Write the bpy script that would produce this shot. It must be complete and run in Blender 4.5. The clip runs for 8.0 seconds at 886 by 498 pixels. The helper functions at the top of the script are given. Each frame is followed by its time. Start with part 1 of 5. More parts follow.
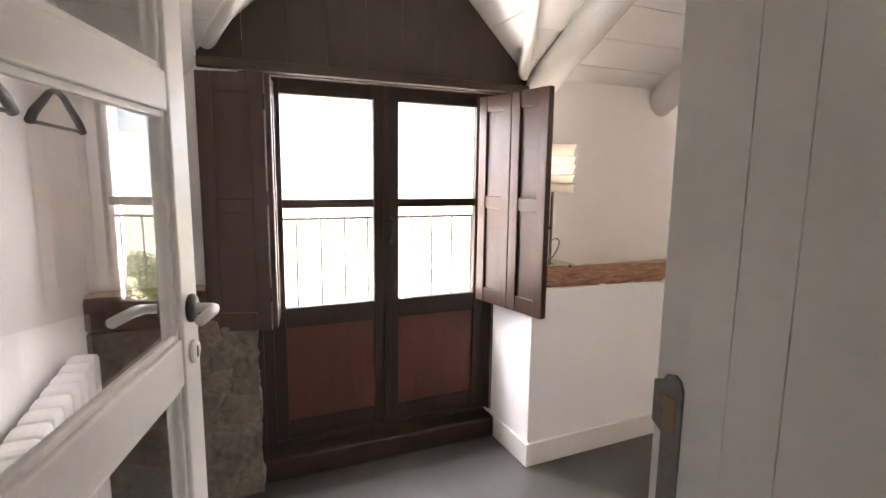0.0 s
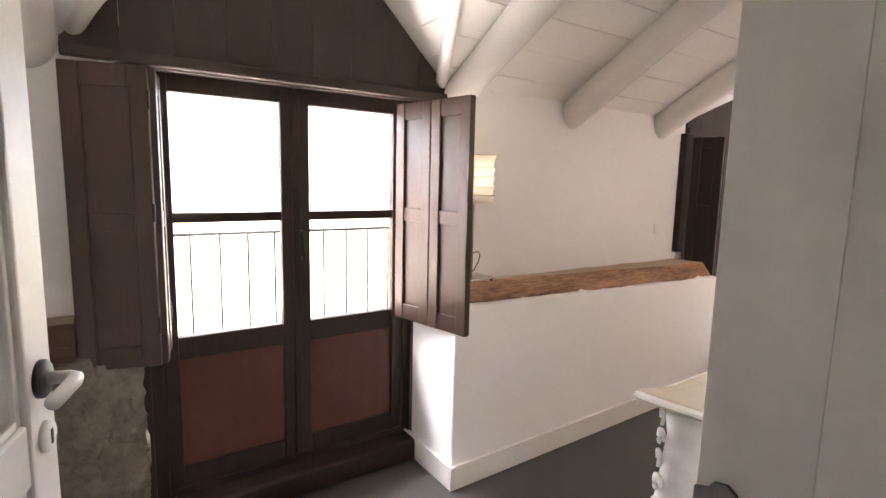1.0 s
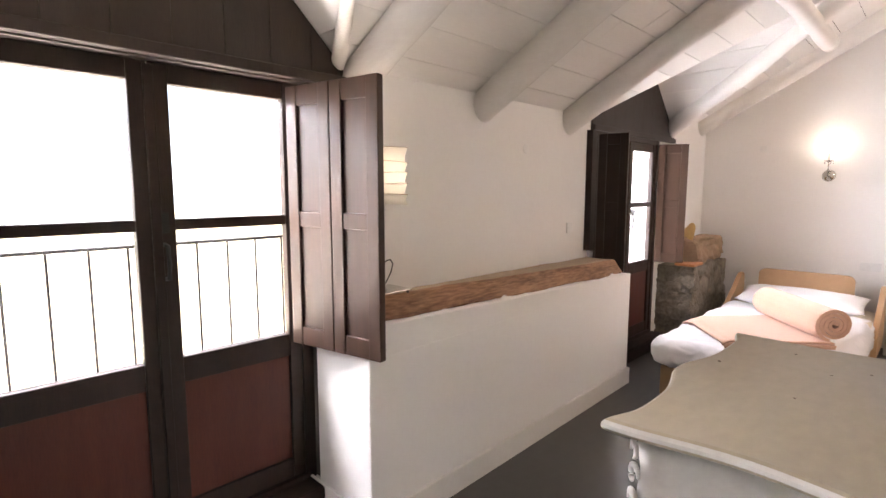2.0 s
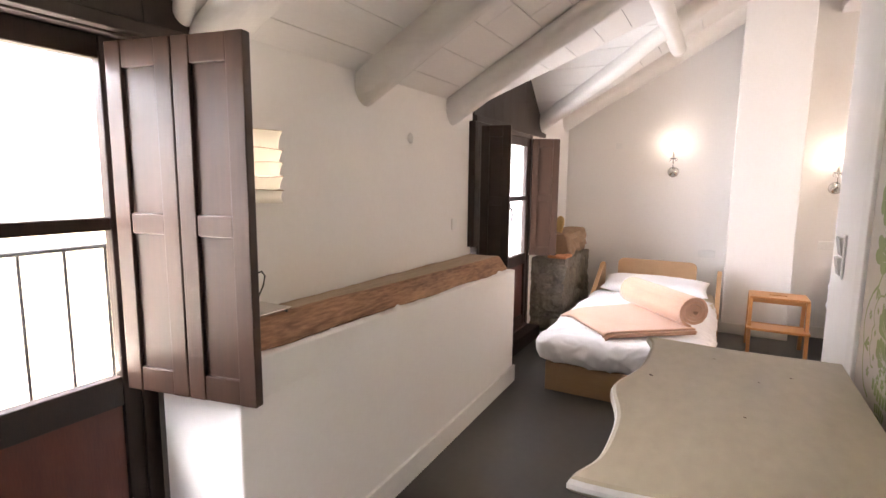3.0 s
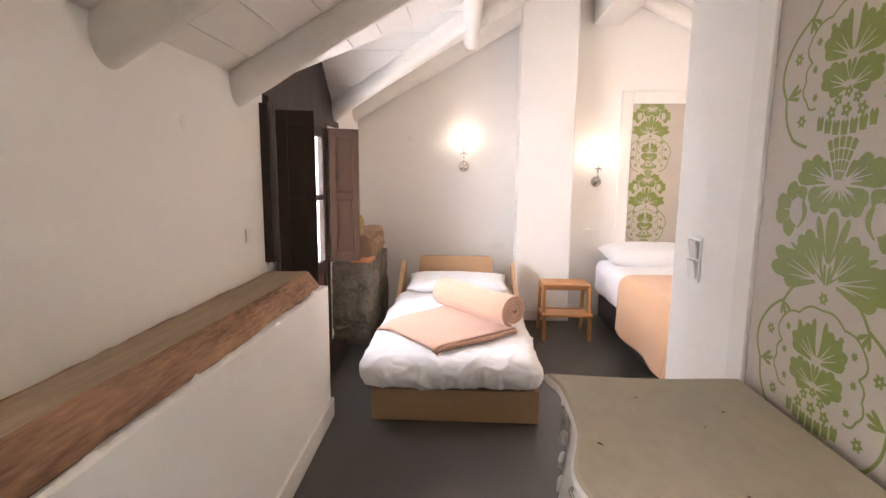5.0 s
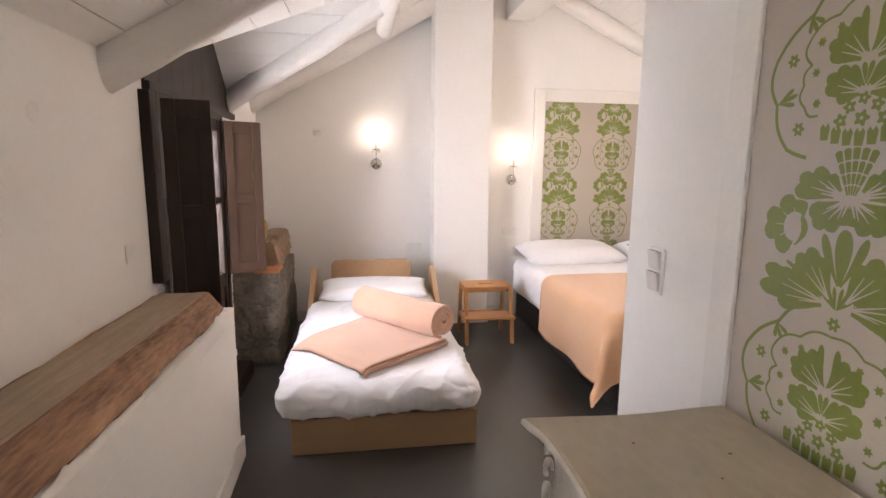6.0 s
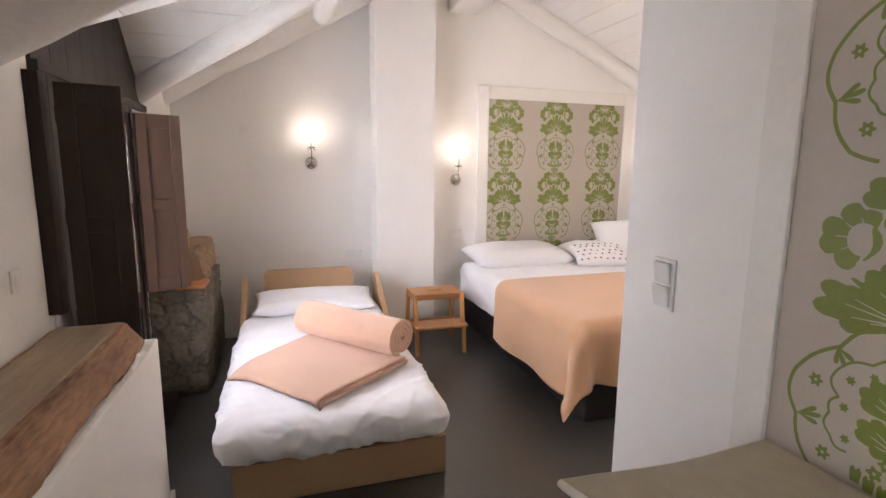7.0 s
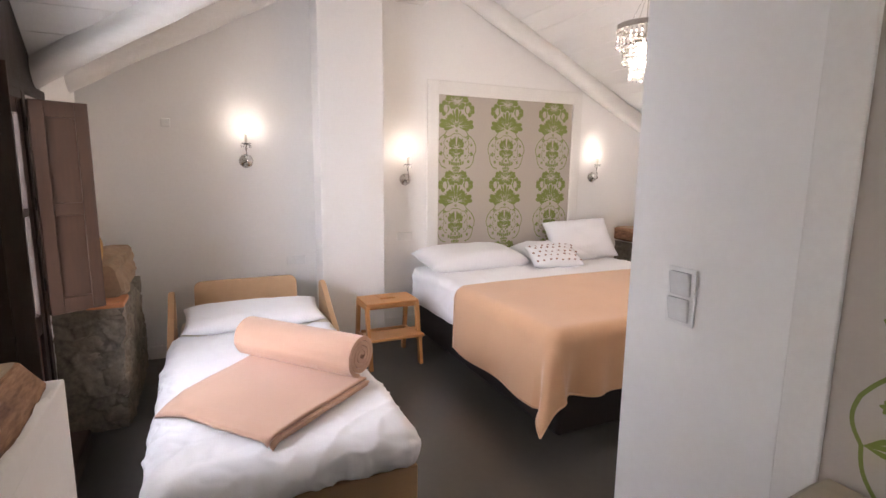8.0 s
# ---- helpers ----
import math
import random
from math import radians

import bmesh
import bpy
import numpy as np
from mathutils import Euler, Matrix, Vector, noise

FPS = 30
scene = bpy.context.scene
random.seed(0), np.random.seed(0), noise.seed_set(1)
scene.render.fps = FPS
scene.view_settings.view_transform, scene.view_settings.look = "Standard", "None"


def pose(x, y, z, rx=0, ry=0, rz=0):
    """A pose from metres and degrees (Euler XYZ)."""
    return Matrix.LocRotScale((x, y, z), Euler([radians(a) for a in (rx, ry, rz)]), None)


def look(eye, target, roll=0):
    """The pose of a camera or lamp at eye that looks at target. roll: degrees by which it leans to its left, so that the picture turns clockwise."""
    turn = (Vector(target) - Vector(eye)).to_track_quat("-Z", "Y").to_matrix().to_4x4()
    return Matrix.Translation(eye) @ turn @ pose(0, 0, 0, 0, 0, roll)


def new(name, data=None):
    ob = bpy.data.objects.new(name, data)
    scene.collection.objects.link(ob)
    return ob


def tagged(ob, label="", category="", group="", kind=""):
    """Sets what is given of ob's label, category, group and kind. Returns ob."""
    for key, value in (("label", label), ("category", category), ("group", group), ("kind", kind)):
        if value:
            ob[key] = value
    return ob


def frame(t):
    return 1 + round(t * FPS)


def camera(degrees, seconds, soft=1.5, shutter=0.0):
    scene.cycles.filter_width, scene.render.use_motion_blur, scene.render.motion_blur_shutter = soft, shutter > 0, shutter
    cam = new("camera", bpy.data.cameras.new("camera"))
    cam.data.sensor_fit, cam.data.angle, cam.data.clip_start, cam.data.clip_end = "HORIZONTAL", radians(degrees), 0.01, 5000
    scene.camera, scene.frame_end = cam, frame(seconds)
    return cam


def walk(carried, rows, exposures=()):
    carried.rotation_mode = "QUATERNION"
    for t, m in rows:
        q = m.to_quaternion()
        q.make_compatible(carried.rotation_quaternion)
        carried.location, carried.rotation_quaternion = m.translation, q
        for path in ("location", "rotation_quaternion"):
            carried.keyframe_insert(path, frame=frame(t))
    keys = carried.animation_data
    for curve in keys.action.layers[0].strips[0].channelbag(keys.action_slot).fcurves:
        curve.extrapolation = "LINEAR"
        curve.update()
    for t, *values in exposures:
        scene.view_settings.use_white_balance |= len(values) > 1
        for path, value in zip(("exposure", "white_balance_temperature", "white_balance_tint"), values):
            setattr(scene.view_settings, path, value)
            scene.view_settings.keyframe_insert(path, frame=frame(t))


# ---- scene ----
cam = camera(82.1, 8.0)
PATH = [
    (0, (0.357, 0.421, 1.385), (1.147, 2.236, 1.097), 0.7),
    (0.5, (0.363, 0.484, 1.41), (1.316, 2.221, 1.143), 0.8),
    (1, (0.374, 0.574, 1.413), (1.484, 2.217, 1.149), 1.3),
    (2.3, (0.596, 0.973, 1.363), (2.112, 2.255, 1.121), 0.3),
    (2.5, (0.63, 1.039, 1.379), (2.215, 2.231, 1.123), 0.8),
    (3, (0.713, 1.176, 1.385), (2.449, 2.133, 1.121), 0.6),
    (3.5, (0.822, 1.297, 1.394), (2.669, 2.014, 1.128), 0.3),
    (4, (0.931, 1.408, 1.401), (2.847, 1.912, 1.125), 0.3),
    (4.5, (1.034, 1.524, 1.41), (2.991, 1.827, 1.127), 0.4),
    (6, (1.436, 1.768, 1.468), (3.388, 1.464, 1.153), 0.6),
    (6.5, (1.598, 1.845, 1.475), (3.521, 1.393, 1.158), 0.6),
    (7, (1.748, 1.903, 1.48), (3.631, 1.307, 1.161), 0.6),
    (7.5, (1.898, 1.93, 1.468), (3.737, 1.211, 1.15), 0.6),
    (8, (2.049, 1.96, 1.473), (3.837, 1.122, 1.155), 0.7),
]
walk(cam, [(t, look(eye, target, roll)) for t, eye, target, roll in PATH], [(0.0, 2.06, 7000, 22), (1.0, 2.12, 7000, 22), (2.5, 1.91, 7050, 22), (4.5, 1.93, 7150, 22), (6.5, 1.57, 6950, 21), (8.0, 1.4, 6700, 20)])

# ---- light ----
world = bpy.data.worlds.new("sky")
scene.world = world
world.use_nodes = True
wn = world.node_tree
sky = wn.nodes.new("ShaderNodeTexSky")
sky.sky_type = "NISHITA"
sky.sun_disc = False
sky.sun_elevation = radians(48)
sky.sun_rotation = radians(160)
wn.links.new(sky.outputs["Color"], wn.nodes["Background"].inputs["Color"])
wn.nodes["Background"].inputs["Strength"].default_value = 0.15


def lamp(name, kind, m, energy, color=(1, 1, 1), **more):
    data = bpy.data.lights.new(name, kind)
    data.energy, data.color = energy, color
    for key, value in more.items():
        if key == "size":
            data.size = value
        if key == "size_y":
            data.shape, data.size_y = "RECTANGLE", value
        if key == "radius":
            data.shadow_soft_size = value
        if key == "angle":
            data.angle = value
    ob = new(name, data)
    ob.matrix_world = m
    return ob


lamp("sun", "SUN", look((0, 0, 0), (0.25, 0.62, -0.74)), 4.0, (1.0, 0.95, 0.87), angle=radians(0.5))
# daylight at the two glazed doors: open sky beside and above the balcony, sunlit ground below it
lamp("window_sky_light", "AREA", look((-0.15, 3.45, 1.35), (1.7, 1.2, 1.0)), 20, (0.84, 0.91, 1.0), size=1.25, size_y=1.7)
lamp("window_sky_light", "AREA", look((2.80, 3.45, 1.35), (0.4, 1.2, 1.0)), 110, (0.86, 0.92, 1.0), size=1.25, size_y=1.7)
lamp("window_sky_light", "AREA", look((1.08, 3.42, 2.26), (1.08, 1.4, 1.05)), 108, (0.84, 0.91, 1.0), size=1.3, size_y=0.7)
lamp("window_ground_light", "AREA", look((1.08, 3.42, 0.18), (1.08, 1.2, 1.5)), 52, (1.0, 0.95, 0.88), size=1.3, size_y=0.6)
lamp("window_sky_light", "AREA", look((4.48, 3.06, 1.25), (5.5, 0.4, 1.15)), 36, (0.82, 0.90, 1.0), size=1.1, size_y=1.3)

# ---- materials ----


def material(name, base, second=None, rough=0.6, metal=0.0, scale=6.0, fine=60.0, bump=0.15, stretch=(1, 1, 1), mix=0.5, coat=0.0, sheen=0.0, vary=0.0):
    """Two tones mixed by broad and fine noise, with relief. stretch lengthens the grain along an axis."""
    m = bpy.data.materials.new(name)
    m.use_nodes = True
    nt = m.node_tree
    bs = nt.nodes["Principled BSDF"]
    tc = nt.nodes.new("ShaderNodeTexCoord")
    mp = nt.nodes.new("ShaderNodeMapping")
    mp.inputs["Scale"].default_value = stretch
    nt.links.new(tc.outputs["Object"], mp.inputs["Vector"])
    n1 = nt.nodes.new("ShaderNodeTexNoise")
    n1.inputs["Scale"].default_value, n1.inputs["Detail"].default_value = scale, 5
    n2 = nt.nodes.new("ShaderNodeTexNoise")
    n2.inputs["Scale"].default_value, n2.inputs["Detail"].default_value = fine, 4
    for n in (n1, n2):
        nt.links.new(mp.outputs["Vector"], n.inputs["Vector"])
    add = nt.nodes.new("ShaderNodeMath")
    add.operation = "MULTIPLY_ADD"
    add.inputs[1].default_value = 0.45
    nt.links.new(n2.outputs["Fac"], add.inputs[0])
    sc = nt.nodes.new("ShaderNodeMath")
    sc.operation = "MULTIPLY"
    sc.inputs[1].default_value = 0.55
    nt.links.new(n1.outputs["Fac"], sc.inputs[0])
    nt.links.new(sc.outputs[0], add.inputs[2])
    last = add.outputs[0]
    if vary:
        oi = nt.nodes.new("ShaderNodeObjectInfo")
        va = nt.nodes.new("ShaderNodeMath")
        va.operation = "MULTIPLY_ADD"
        va.inputs[1].default_value = vary
        nt.links.new(oi.outputs["Random"], va.inputs[0])
        nt.links.new(last, va.inputs[2])
        last = va.outputs[0]
    ramp = nt.nodes.new("ShaderNodeValToRGB")
    e = ramp.color_ramp.elements
    second = second or tuple(c * 0.88 for c in base)
    e[0].position, e[1].position = 0.5 - mix * 0.5, 0.5 + mix * 0.5
    e[0].color, e[1].color = (*second, 1), (*base, 1)
    nt.links.new(last, ramp.inputs["Fac"])
    nt.links.new(ramp.outputs["Color"], bs.inputs["Base Color"])
    rr = nt.nodes.new("ShaderNodeMapRange")
    rr.inputs["To Min"].default_value, rr.inputs["To Max"].default_value = max(0.03, rough - 0.1), min(1.0, rough + 0.1)
    nt.links.new(n1.outputs["Fac"], rr.inputs["Value"])
    nt.links.new(rr.outputs["Result"], bs.inputs["Roughness"])
    bs.inputs["Metallic"].default_value = metal
    bs.inputs["Coat Weight"].default_value = coat
    bs.inputs["Sheen Weight"].default_value = sheen
    if bump:
        bp = nt.nodes.new("ShaderNodeBump")
        bp.inputs["Strength"].default_value, bp.inputs["Distance"].default_value = bump, 0.01
        nt.links.new(last if not vary else add.outputs[0], bp.inputs["Height"])
        nt.links.new(bp.outputs["Normal"], bs.inputs["Normal"])
    return m


def glow(name, color, strength):
    m = bpy.data.materials.new(name)
    m.use_nodes = True
    bs = m.node_tree.nodes["Principled BSDF"]
    bs.inputs["Base Color"].default_value = (0.8, 0.78, 0.72, 1)
    bs.inputs["Emission Color"].default_value = (*color, 1)
    bs.inputs["Emission Strength"].default_value = strength
    return m


def glass(name, rough=0.0, tint=(1, 1, 1)):
    m = bpy.data.materials.new(name)
    m.use_nodes = True
    bs = m.node_tree.nodes["Principled BSDF"]
    bs.inputs["Base Color"].default_value = (*tint, 1)
    bs.inputs["Transmission Weight"].default_value = 1.0
    bs.inputs["Roughness"].default_value = rough
    bs.inputs["IOR"].default_value = 1.45
    return m


PLASTER = material("white_plaster", (0.86, 0.84, 0.81), (0.815, 0.79, 0.76), 0.75, scale=1.6, fine=45, bump=0.12)
PAINT = material("white_wood_paint", (0.82, 0.80, 0.76), (0.74, 0.71, 0.67), 0.42, scale=3, fine=50, bump=0.08)
CEILING = material("white_painted_boards", (0.85, 0.83, 0.795), (0.78, 0.755, 0.72), 0.6, scale=2, fine=30, bump=0.15, stretch=(1, 3, 3))
LOGPAINT = material("white_painted_log", (0.84, 0.815, 0.775), (0.72, 0.685, 0.64), 0.55, scale=4, fine=26, bump=0.45, stretch=(3, 0.5, 3), mix=0.7)
JOINT = material("dark_joint", (0.16, 0.14, 0.12), rough=0.9)
FLOOR = material("grey_painted_floor", (0.068, 0.063, 0.057), (0.050, 0.046, 0.041), 0.385, scale=1.2, fine=22, bump=0.0)
DARKWOOD = material("dark_stained_wood", (0.042, 0.022, 0.015), (0.018, 0.0105, 0.008), 0.50, scale=5, fine=38, bump=0.15, stretch=(6, 6, 0.7))
GABLEWOOD = material("dark_brown_boards", (0.050, 0.034, 0.026), (0.030, 0.021, 0.017), 0.55, scale=4, fine=40, bump=0.15, stretch=(6, 6, 0.7))
REDWOOD = material("red_brown_panel", (0.125, 0.040, 0.026), (0.075, 0.024, 0.017), 0.45, scale=4, fine=40, bump=0.1, stretch=(6, 6, 0.7))
SHUTTERWOOD = material("walnut_shutter", (0.074, 0.036, 0.021), (0.026, 0.0135, 0.009), 0.42, scale=2.2, fine=14, bump=0.05, stretch=(7, 7, 0.5), mix=0.8)
for _m in (DARKWOOD, GABLEWOOD, REDWOOD):
    _m.node_tree.nodes["Principled BSDF"].inputs["Specular IOR Level"].default_value = 0.32
_r = FLOOR.node_tree.nodes["Map Range"]
_r.inputs["To Min"].default_value, _r.inputs["To Max"].default_value = 0.285, 0.34
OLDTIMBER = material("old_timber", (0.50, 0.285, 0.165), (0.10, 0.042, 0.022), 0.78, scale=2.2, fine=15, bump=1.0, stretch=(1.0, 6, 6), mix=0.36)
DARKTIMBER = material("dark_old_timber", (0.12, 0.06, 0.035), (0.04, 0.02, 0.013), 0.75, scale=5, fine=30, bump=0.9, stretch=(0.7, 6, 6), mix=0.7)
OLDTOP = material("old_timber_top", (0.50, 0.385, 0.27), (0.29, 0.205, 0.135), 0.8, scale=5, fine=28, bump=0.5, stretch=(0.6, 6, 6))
STONE = material("grey_stone", (0.27, 0.225, 0.172), (0.105, 0.088, 0.068), 0.9, scale=11, fine=42, bump=1.0, mix=0.5, vary=0.10)
MORTAR = material("grey_mortar", (0.27, 0.23, 0.178), (0.095, 0.08, 0.064), 0.95, scale=8, fine=44, bump=1.0, mix=0.45)
BIRCH = material("birch_board", (0.56, 0.36, 0.205), (0.47, 0.29, 0.155), 0.5, scale=3, fine=30, bump=0.06, stretch=(0.6, 5, 5))
BEDSIDE = material("bed_base_board", (0.40, 0.255, 0.14), (0.345, 0.215, 0.115), 0.55, scale=3, fine=30, bump=0.05, stretch=(5, 0.6, 5))
PINE = material("oiled_beech", (0.50, 0.235, 0.085), (0.40, 0.175, 0.06), 0.42, scale=4, fine=34, bump=0.08, stretch=(5, 0.7, 5))
LINEN = material("white_linen", (0.83, 0.82, 0.84), (0.77, 0.76, 0.78), 0.85, scale=3, fine=160, bump=0.12, sheen=0.2)
WOOL = material("peach_wool", (0.64, 0.392, 0.278), (0.55, 0.33, 0.23), 0.95, scale=4, fine=220, bump=0.35, sheen=0.3)
WOOLTAN = material("tan_wool", (0.64, 0.375, 0.215), (0.56, 0.32, 0.18), 0.95, scale=4, fine=220, bump=0.35, sheen=0.3)
WOOLHEM = material("tan_wool_stitching", (0.68, 0.42, 0.25), (0.54, 0.31, 0.175), 0.95, scale=30, fine=240, bump=0.5, sheen=0.3)
DIVAN = material("dark_divan_cloth", (0.030, 0.021, 0.020), (0.018, 0.013, 0.013), 0.9, scale=8, fine=150, bump=0.2)
GREYGREEN = material("grey_green_paint", (0.43, 0.365, 0.262), (0.315, 0.262, 0.182), 0.36, scale=3.0, fine=20, bump=0.10, stretch=(1.0, 1.8, 1.8), mix=0.55)
DRESSERWHITE = material("distressed_white_paint", (0.66, 0.64, 0.60), (0.54, 0.51, 0.47), 0.55, scale=5, fine=40, bump=0.2)
CHROME = material("brushed_steel", (0.62, 0.60, 0.57), rough=0.22, metal=1.0, bump=0.0)
STRIKE = material("tarnished_steel", (0.30, 0.28, 0.265), (0.17, 0.155, 0.145), 0.55, metal=0.6, scale=30, fine=120, bump=0.2)
IRON = material("black_iron", (0.022, 0.021, 0.020), rough=0.65, metal=0.0, bump=0.05)
BLACK = material("black_plastic", (0.015, 0.015, 0.015), rough=0.4, bump=0.0)
WHITEPLASTIC = material("white_plastic", (0.84, 0.83, 0.80), rough=0.3, bump=0.0)
ROCKER = material("glossy_plastic", (0.80, 0.79, 0.77), rough=0.16, bump=0.0, coat=0.4)
PAPER = material("beige_wallpaper", (0.505, 0.445, 0.385), (0.46, 0.40, 0.345), 0.5, scale=2, fine=70, bump=0.08)
GREEN = material("olive_green_print", (0.205, 0.25, 0.05), (0.155, 0.192, 0.036), 0.45, scale=12, fine=80, bump=0.05)
SPOTS = material("brown_print", (0.30, 0.13, 0.08), rough=0.9)
TERRACOTTA = material("terracotta", (0.55, 0.23, 0.10), (0.46, 0.18, 0.07), 0.8, scale=8, fine=60)
WICKER = material("yellow_straw", (0.60, 0.40, 0.17), (0.48, 0.30, 0.11), 0.8, scale=14, fine=90, bump=0.4)
RUBBLE = material("tan_old_log", (0.40, 0.275, 0.175), (0.22, 0.14, 0.085), 0.85, scale=7, fine=36, bump=0.8, mix=0.7)
CERAMIC = material("pale_ceramic", (0.62, 0.58, 0.52), rough=0.3, bump=0.0)
PANE = glass("window_glass")
CRYSTAL = glass("crystal")
EXTWHITE = material("white_render", (0.80, 0.79, 0.76), rough=0.9, scale=3, fine=40, bump=0.2)
GRASS = material("glowing_dry_fields", (0.42, 0.38, 0.28), (0.17, 0.20, 0.10), 0.95, scale=0.05, fine=0.4, bump=0.0, mix=0.4)
HILL = material("glowing_blue_hills", (0.16, 0.20, 0.22), (0.11, 0.15, 0.17), 1.0, scale=0.004, fine=0.03, bump=0.0)
LEAF = material("tree_leaves", (0.09, 0.14, 0.03), (0.05, 0.085, 0.02), 0.8, scale=3, fine=20, bump=0.0)
BARK = material("bark", (0.14, 0.10, 0.07), (0.08, 0.06, 0.04), 0.9)
# fields and hills emit their own colour, standing in for overexposed daylight
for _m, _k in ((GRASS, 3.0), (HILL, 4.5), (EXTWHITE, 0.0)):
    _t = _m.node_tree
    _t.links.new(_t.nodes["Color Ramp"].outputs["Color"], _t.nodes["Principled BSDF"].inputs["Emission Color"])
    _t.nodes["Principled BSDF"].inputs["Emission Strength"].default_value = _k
BULB = glow("candle_bulb", (1.0, 0.90, 0.76), 9.0)
CHANDBULB = glow("chandelier_bulb", (1.0, 0.88, 0.70), 14.0)

SHADE = bpy.data.materials.new("translucent_paper")
SHADE.use_nodes = True
_nt = SHADE.node_tree
_tr = _nt.nodes.new("ShaderNodeBsdfTranslucent")
_tr.inputs["Color"].default_value = (0.46, 0.42, 0.34, 1)
_mx = _nt.nodes.new("ShaderNodeMixShader")
_mx.inputs[0].default_value = 0.5
_nt.nodes["Principled BSDF"].inputs["Base Color"].default_value = (0.86, 0.83, 0.76, 1)
_nt.nodes["Principled BSDF"].inputs["Roughness"].default_value = 0.8
_nt.links.new(_nt.nodes["Principled BSDF"].outputs[0], _mx.inputs[1])
_nt.links.new(_tr.outputs[0], _mx.inputs[2])
_nt.links.new(_mx.outputs[0], _nt.nodes["Material Output"].inputs["Surface"])

# ---- mesh helpers ----


def finish(name, bm, mat, smooth=False):
    me = bpy.data.meshes.new(name)
    bmesh.ops.recalc_face_normals(bm, faces=bm.faces)
    bm.to_mesh(me)
    bm.free()
    me.materials.append(mat)
    if smooth:
        me.shade_smooth()
    return new(name, me)


def part(name, bm, mat, parent, label="", smooth=False):
    ob = finish(name, bm, mat, smooth)
    ob.parent = parent
    if label:
        ob["label"] = label
    return ob


def thing(name, loc, label, category, rz=0.0, group="", kind=""):
    ob = new(name)
    ob.empty_display_size = 0.1
    ob.matrix_basis = pose(*loc, 0, 0, rz)
    return tagged(ob, label, category, group, kind)


def box(bm, lo, hi, bevel=0.0, m=None, segments=2):
    """A box from corner lo to corner hi, its edges rounded by bevel."""
    fresh = bmesh.new()
    bmesh.ops.create_cube(fresh, size=1.0)
    size = [hi[i] - lo[i] for i in range(3)]
    mid = [(hi[i] + lo[i]) / 2 for i in range(3)]
    bmesh.ops.transform(fresh, matrix=Matrix.LocRotScale(mid, None, size), verts=fresh.verts)
    if bevel:
        bmesh.ops.bevel(fresh, geom=fresh.edges[:], offset=bevel, segments=segments, profile=0.5, affect="EDGES")
    if m is not None:
        bmesh.ops.transform(fresh, matrix=m, verts=fresh.verts)
    join(bm, fresh)
    return bm


def join(bm, fresh):
    me = bpy.data.meshes.new("tmp")
    fresh.to_mesh(me)
    fresh.free()
    bm.from_mesh(me)
    bpy.data.meshes.remove(me)


def boxes(*rows, bevel=0.0):
    bm = bmesh.new()
    for lo, hi in rows:
        box(bm, lo, hi, bevel)
    return bm


def tube(bm, points, radius, sides=12, caps=True):
    """A round bar along points; radius is a number or a list."""
    pts = [Vector(p) for p in points]
    rings = []
    up = Vector((0, 0, 1))
    for i, p in enumerate(pts):
        d = (pts[min(i + 1, len(pts) - 1)] - pts[max(i - 1, 0)]).normalized()
        a = d.cross(up)
        if a.length < 0.05:
            a = d.cross(Vector((1, 0, 0)))
        a.normalize()
        b = a.cross(d).normalized()
        r = radius[i] if isinstance(radius, (list, tuple)) else radius
        rings.append([bm.verts.new(p + r * (math.cos(k * math.tau / sides) * a + math.sin(k * math.tau / sides) * b)) for k in range(sides)])
    for u, v in zip(rings, rings[1:]):
        for k in range(sides):
            bm.faces.new((u[k], u[(k + 1) % sides], v[(k + 1) % sides], v[k]))
    if caps:
        bm.faces.new(rings[0][::-1])
        bm.faces.new(rings[-1])
    return bm


def lathe(bm, profile, centre=(0, 0, 0), sides=24, turn=None):
    """A turned solid; profile is (radius, height) from the bottom up."""
    rings = []
    m = Matrix.Translation(centre) @ (turn or Matrix())
    for r, z in profile:
        rings.append([bm.verts.new(m @ Vector((max(r, 0.0004) * math.cos(k * math.tau / sides), max(r, 0.0004) * math.sin(k * math.tau / sides), z))) for k in range(sides)])
    for u, v in zip(rings, rings[1:]):
        for k in range(sides):
            bm.faces.new((u[k], u[(k + 1) % sides], v[(k + 1) % sides], v[k]))
    bm.faces.new(rings[0][::-1])
    bm.faces.new(rings[-1])
    return bm


def prism(bm, outline, z0, z1, m=None):
    """A flat outline (x, y) raised from z0 to z1, then moved by m."""
    m = m or Matrix()
    low = [bm.verts.new(m @ Vector((x, y, z0))) for x, y in outline]
    top = [bm.verts.new(m @ Vector((x, y, z1))) for x, y in outline]
    n = len(outline)
    bm.faces.new(low[::-1])
    bm.faces.new(top)
    for k in range(n):
        bm.faces.new((low[k], low[(k + 1) % n], top[(k + 1) % n], top[k]))
    return bm


